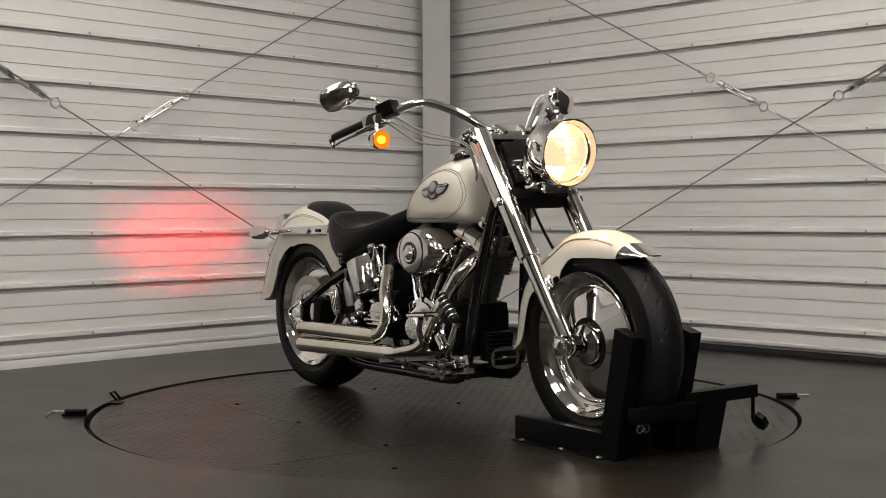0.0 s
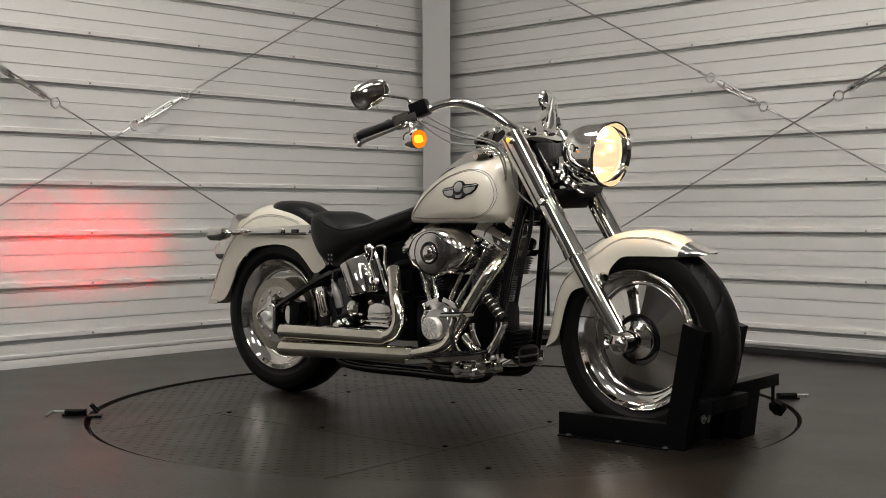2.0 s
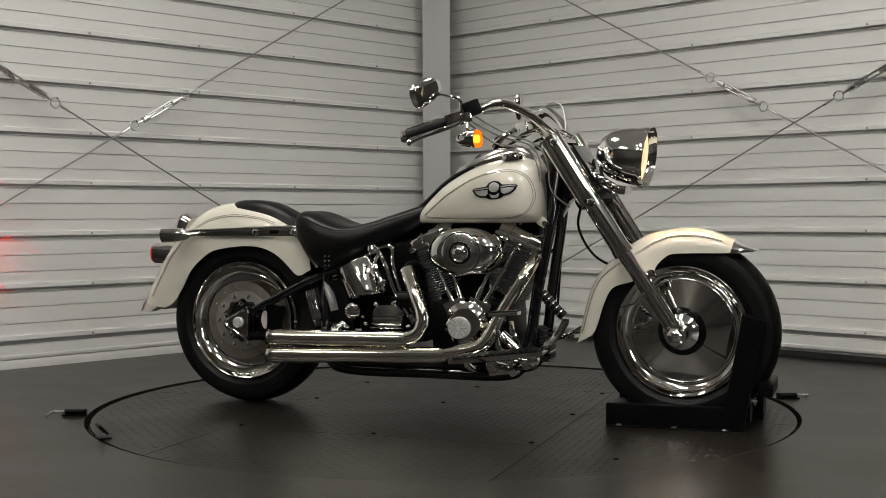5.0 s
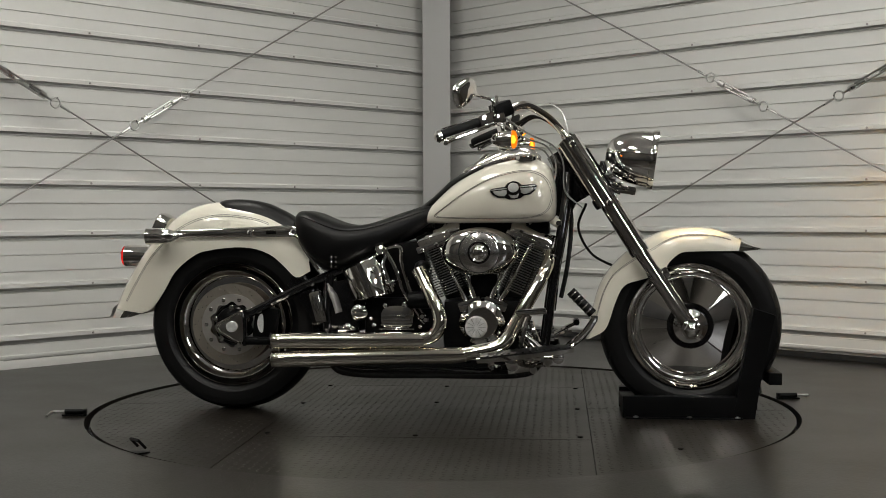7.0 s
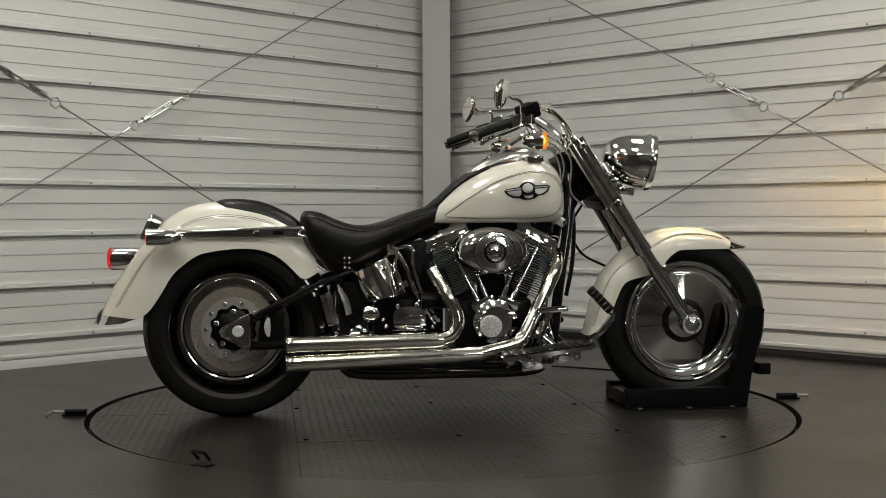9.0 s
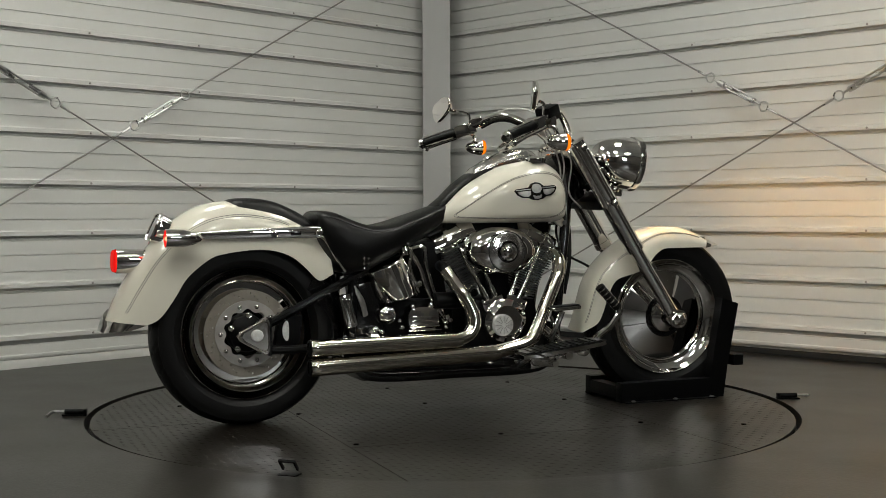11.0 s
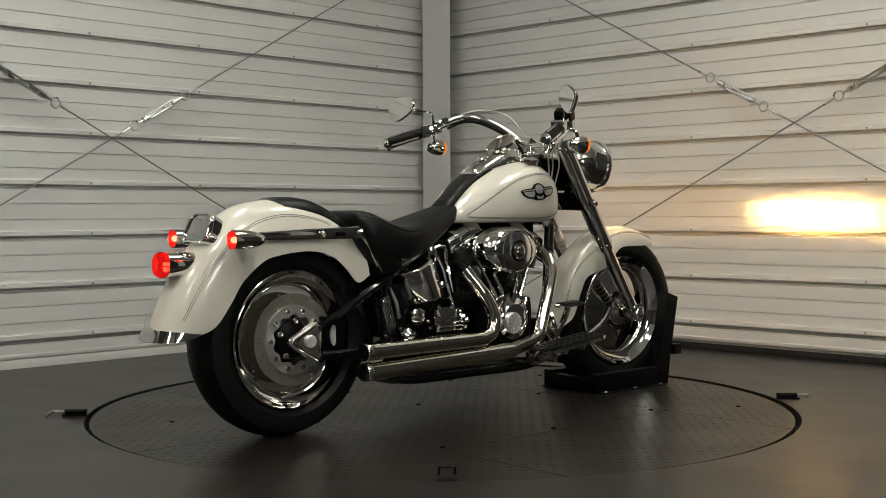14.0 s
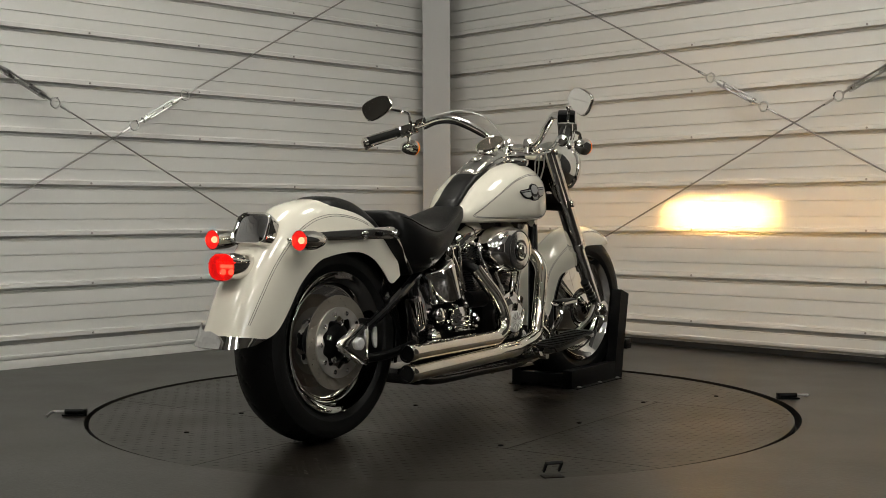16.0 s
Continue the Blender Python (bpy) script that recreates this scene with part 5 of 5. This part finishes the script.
# cables
for nm, pts, r, mat in (("brake_hose", [(0.265, -0.335, 1.055), (0.34, -0.26, 1.00), (0.42, -0.16, 0.96), (0.455, -0.13, 0.90), (0.46, -0.10, 0.80), (0.52, -0.08, 0.74)], 0.0030, BRAID),
                        ("throttle_cable", [(0.25, -0.345, 1.04), (0.33, -0.25, 0.985), (0.40, -0.15, 0.955), (0.43, -0.12, 0.88), (0.40, -0.11, 0.78), (0.33, -0.08, 0.69)], 0.0030, BRAID),
                        ("throttle_cable", [(0.245, -0.35, 1.035), (0.31, -0.26, 0.965), (0.39, -0.14, 0.94), (0.42, -0.11, 0.85), (0.39, -0.09, 0.74), (0.33, -0.06, 0.68)], 0.0030, BRAID),
                        ("clutch_cable", [(0.27, 0.325, 1.050), (0.31, 0.285, 1.074), (0.352, 0.233, 1.074), (0.412, 0.163, 1.036), (0.455, 0.10, 0.985), (0.48, 0.07, 0.85), (0.44, 0.09, 0.60), (0.41, 0.12, 0.35)], 0.005, HOSE),
                        ("clear_hose", [(0.30, 0.295, 1.105), (0.37, 0.22, 1.125), (0.43, 0.14, 1.10), (0.46, 0.08, 1.03), (0.465, 0.05, 0.97)], 0.0032, CLEARHOSE),
                        ("front_brake_line", [(0.53, 0.03, 0.75), (0.50, 0.10, 0.66), (0.55, 0.13, 0.56), (0.66, 0.13, 0.50), (0.76, 0.13, 0.42)], 0.005, HOSE),
                        ("wiring_loom", [(0.46, -0.03, 0.82), (0.48, -0.05, 0.70), (0.47, -0.09, 0.55), (0.445, -0.10, 0.42)], 0.008, HOSE)):
    front(nm, tube(pts, r, 8, 6), mat)

# ---- tail ----
TL = facing((-1.052, 0, 0.563), (-1, 0, 0.02))
tail = bike("tail_lamp", loft([[TL @ Vector((0.040 * f * math.copysign(abs(math.sin(a)) ** 0.8, math.sin(a)), 0.049 * f * math.copysign(abs(math.cos(a)) ** 0.8, math.cos(a)), h)) for a in [2 * math.pi * k / 40 for k in range(40)]] for f, h in ((0.80, -0.01), (1.0, 0.02), (1.03, 0.128), (0.99, 0.128), (0.95, 0.050))]), CHROME, "chrome tail lamp with red lens, lit")
TAIL_GLOW = glow("tail lamp element", (1.0, 0.035, 0.03), 25000.0)
TAIL_LENS = glow("lit red lens", (1.0, 0.02, 0.018), 1.05, clear=0.60, tint=(1.0, 0.35, 0.30))
part("tail_element", box((0.044, 0.060, 0.002), m=TL @ pose(0, 0, 0.072)), TAIL_GLOW, tail, "glowing element")
# baffles added to shape the red beam; their red scatter makes its halo
bm = bmesh.new()
for k in range(-4, 5):
    box((0.0006, 0.090 * math.sqrt(1 - (k / 5) ** 2), 0.024), m=TL @ pose(0.0082 * k, 0, 0.092), bm=bm)
for k in range(-3, 4):
    box((0.070 * math.sqrt(1 - (k / 3.4) ** 2), 0.0006, 0.024), m=TL @ pose(0, 0.0140 * k, 0.092), bm=bm)
part("lens_prisms", bm, BAFFLE, tail)
rim = [[TL @ Vector((0.038 * f * math.copysign(abs(math.sin(a)) ** 0.8, math.sin(a)), 0.047 * f * math.copysign(abs(math.cos(a)) ** 0.8, math.cos(a)), h)) for a in [2 * math.pi * k / 40 for k in range(40)]] for f, h in ((1.0, 0.118), (1.0, 0.130), (0.96, 0.136), (0.80, 0.140), (0.4, 0.142))]
part("tail_bulb", box((0.011, 0.050, 0.006), m=TL @ pose(0.002, 0.0, 0.108), bevel=0.0028), RED_CORE, tail, "bright bulb strip")
for q in (-1, 1):
    part("tail_bulb", lathe([(0.002, 0.100), (0.009, 0.103), (0.008, 0.110), (0.002, 0.113)], TL @ pose(-0.014, 0.016 * q, 0), 14), RED_CORE, tail, "bright bulb")
part("lens_band", box((0.0022, 0.088, 0.003), m=TL @ pose(0.011, 0, 0.1395), bevel=0.001), TAIL_LENS, tail)
part("tail_lens", loft(rim), TAIL_LENS, tail, "lit red lens")
PF = pose(-1.045, 0, 0.672, 0, 24, 0)
frame_o = lambda f, h: [PF @ Vector((h, 0.070 * f * (1 - 0.10 * math.sin(a)) * math.copysign(abs(math.cos(a)) ** 0.45, math.cos(a)), 0.052 * f * math.copysign(abs(math.sin(a)) ** 0.45, math.sin(a)))) for a in [2 * math.pi * k / 40 for k in range(40)]]
plate = bike("plate_frame", loft([frame_o(f, h) for f, h in ((0.95, 0.03), (1.0, 0.0), (1.0, -0.010), (0.96, -0.016), (0.88, -0.014), (0.85, -0.008))]), CHROME, "chrome rear frame with dark glossy window")
part("plate_window", loft([frame_o(0.86, -0.0085), frame_o(0.86, -0.0095), frame_o(0.62, -0.0125), frame_o(0.3, -0.0140), frame_o(0.05, -0.0143)]), DARKGLASS, plate)
film = []
for lift in (0.0105, 0.0120):
    sheet = []
    for share in (0.0, 0.33, 0.66, 1.0):
        row = []
        for k, t in enumerate((1.3, 2.0, 2.5, 2.2, 2.7, 3.9, 2.9, 2.4, 2.5, 2.0, 1.2)):
            a = math.pi * (0.94 - 0.054 * k)
            q = t * share - 0.15 * (1 - share)
            n = max(0, int(q))
            (c0, l0, w0), (c1, l1, w1) = REARF[n], REARF[n + 1]
            g = q - n
            c, l, w = Vector(c0).lerp(Vector(c1), g), Vector(l0).lerp(Vector(l1), g), w0 + (w1 - w0) * g + 0.004 + lift * 0.5
            h = math.sin(a) ** (2 / 2.7)
            crease = 0.0016 * math.sin(5.1 * k + 7.3 * share)
            row.append(Vector((l.x + (c.x - l.x) * h - lift - crease, -w * math.copysign(abs(math.cos(a)) ** (2 / 2.7), math.cos(a)), l.y + (c.y - l.y) * h)))
        sheet.append(row)
    film.append(sheet)
part("torn_film", loft(film[0][::-1] + film[1], closed=False, cap=False), SILVER, rear_fender, "crumpled silver film on the tip", 10)
for s in (-1, 1):
    sc = Vector((-0.985, s * 0.176, 0.641))
    SG = Matrix.Translation(sc) @ pose(0, 0, 0, 0, -90, 0)
    sg = bike("rear_turn_signal", lathe([(0.004, -0.060), (0.012, -0.054), (0.022, -0.032), (0.029, 0.000), (0.0305, 0.058), (0.029, 0.059), (0.0275, 0.040)], SG, 28), CHROME, "chrome bullet rear signal, red lens lit")
    part("red_lens", lathe([(0.0282, 0.047), (0.028, 0.054), (0.024, 0.060), (0.012, 0.063), (0.002, 0.064)], SG, 28), RED_SIG, sg, "lit red lens")
    part("signal_core", lathe([(0.002, 0.043), (0.010, 0.044), (0.010, 0.052), (0.004, 0.060)], SG, 16), RED_CORE, sg)
bike("rear_signal_bar", rod((-0.99, -0.15, 0.640), (-0.99, 0.15, 0.640), 0.009), CHROME)

# ---- wheel chock ----
wheel_chock = empty("wheel_chock", "black steel wheel chock bolted to the deck, holding the front wheel", "wheel chock")
for s in (-1, 1):
    base = part("side_rail", box((0.40, 0.045, 0.075), (0.855, s * 0.120, 0.0375), bevel=0.003), SATINBLACK, wheel_chock)
    up_o = [(1.035, 0.0), (1.105, 0.385), (1.178, 0.362), (1.128, 0.118), (1.110, 0.0)]
    part("upright", loft([[(x, s * y, z) for x, z in up_o] for y in (0.098, 0.143)]), SATINBLACK, wheel_chock)
    for x in (0.70, 0.885, 1.05):
        part("foot_bolt", lathe([(0.010, 0), (0.010, 0.006), (0.006, 0.009)], pose(x, s * 0.152, 0.0), 10), ZINC, wheel_chock)
    part("foot_flange", box((0.40, 0.035, 0.004), (0.865, s * 0.148, 0.002)), SATINBLACK, wheel_chock)
part("cross_bar", box((0.045, 0.235, 0.042), (1.180, -0.025, 0.140), bevel=0.003), SATINBLACK, wheel_chock)
part("crank_bar", box((0.050, 0.330, 0.040), (1.125, 0.270, 0.160), bevel=0.003), SATINBLACK, wheel_chock)
part("pin_loop", ring_loop((1.140, -0.075, 0.092), pose(0, 0, 0, 0, 90, 0), 0.012, 0.0025), ZINC, wheel_chock)
part("pin_loop", ring_loop((1.140, -0.050, 0.092), pose(0, 0, 0, 0, 90, 0), 0.012, 0.0025), ZINC, wheel_chock)
part("pin_plate", box((0.012, 0.090, 0.100), (1.120, -0.050, 0.075), bevel=0.002), SATINBLACK, wheel_chock)
part("rear_cross_bar", box((0.05, 0.28, 0.05), (0.68, 0, 0.035), bevel=0.003), SATINBLACK, wheel_chock)
part("rear_leg", loft([[(1.10 + dx, y, z) for y, z in ((0.17, 0.145), (0.29, 0.145), (0.25, 0.0), (0.14, 0.0))] for dx in (0.0, 0.05)]), SATINBLACK, wheel_chock)
part("crank_rod", tube([(1.125, 0.425, 0.165), (1.125, 0.440, 0.155), (1.125, 0.442, 0.070)], 0.006, 8), SATINBLACK, wheel_chock)
part("crank_knob", lathe([(0.012, 0), (0.030, 0.006), (0.030, 0.024), (0.012, 0.030)], pose(1.125, 0.460, 0.050, -60, 15, 0), 7), SATINBLACK, wheel_chock)
part("pin", rod((1.120, -0.0625, 0.092), (1.146, -0.0625, 0.092), 0.007), ZINC, wheel_chock)

# ---- latches on the floor at the turntable's edge ----
def deck_latch(m):
    ob = empty("deck_latch", "black spring latch with steel pull rod on the floor", "latch", "deck latches")
    part("barrel", rod((-0.066, 0, 0.015), (0, 0, 0.015), 0.009, 16), SATINBLACK, ob)
    part("latch_plate", box((0.08, 0.024, 0.006), (-0.035, 0, 0.003), bevel=0.001), SATINBLACK, ob)
    part("end_plate", box((0.012, 0.022, 0.024), (0.004, 0, 0.012), bevel=0.002), SATINBLACK, ob)
    part("pull_rod", tube([(-0.064, 0, 0.015), (-0.105, 0, 0.015), (-0.112, -0.008, 0.014), (-0.118, -0.045, 0.006)], 0.005, 8), ZINC, ob)
    ob.matrix_basis = m
    return ob


latch = deck_latch(pose(-1.272, -0.20, 0, 0, 0, 2))
copy_thing(latch, pose(1.288, 0.12, 0, 0, 0, 182))


# ---- motion: the turntable turns steadily, carrying the motorcycle ----
def turn_at(t):
    s = (t - 8) / 8
    return math.degrees(0.024307 + 0.957830 * s - 0.010681 * s * s - 0.005050 * s ** 3)


def motions():
    times = [0.5 * k for k in range(33)]
    walk(turntable, [(t, pose(0, 0, -0.006, 0, 0, turn_at(t))) for t in times])
    for thing in (motorcycle, wheel_chock):
        walk(thing, [(t, pose(0, 0, -0.006, 0, 0, turn_at(t)) @ pose(0, -0.048, 0)) for t in times])


motions()
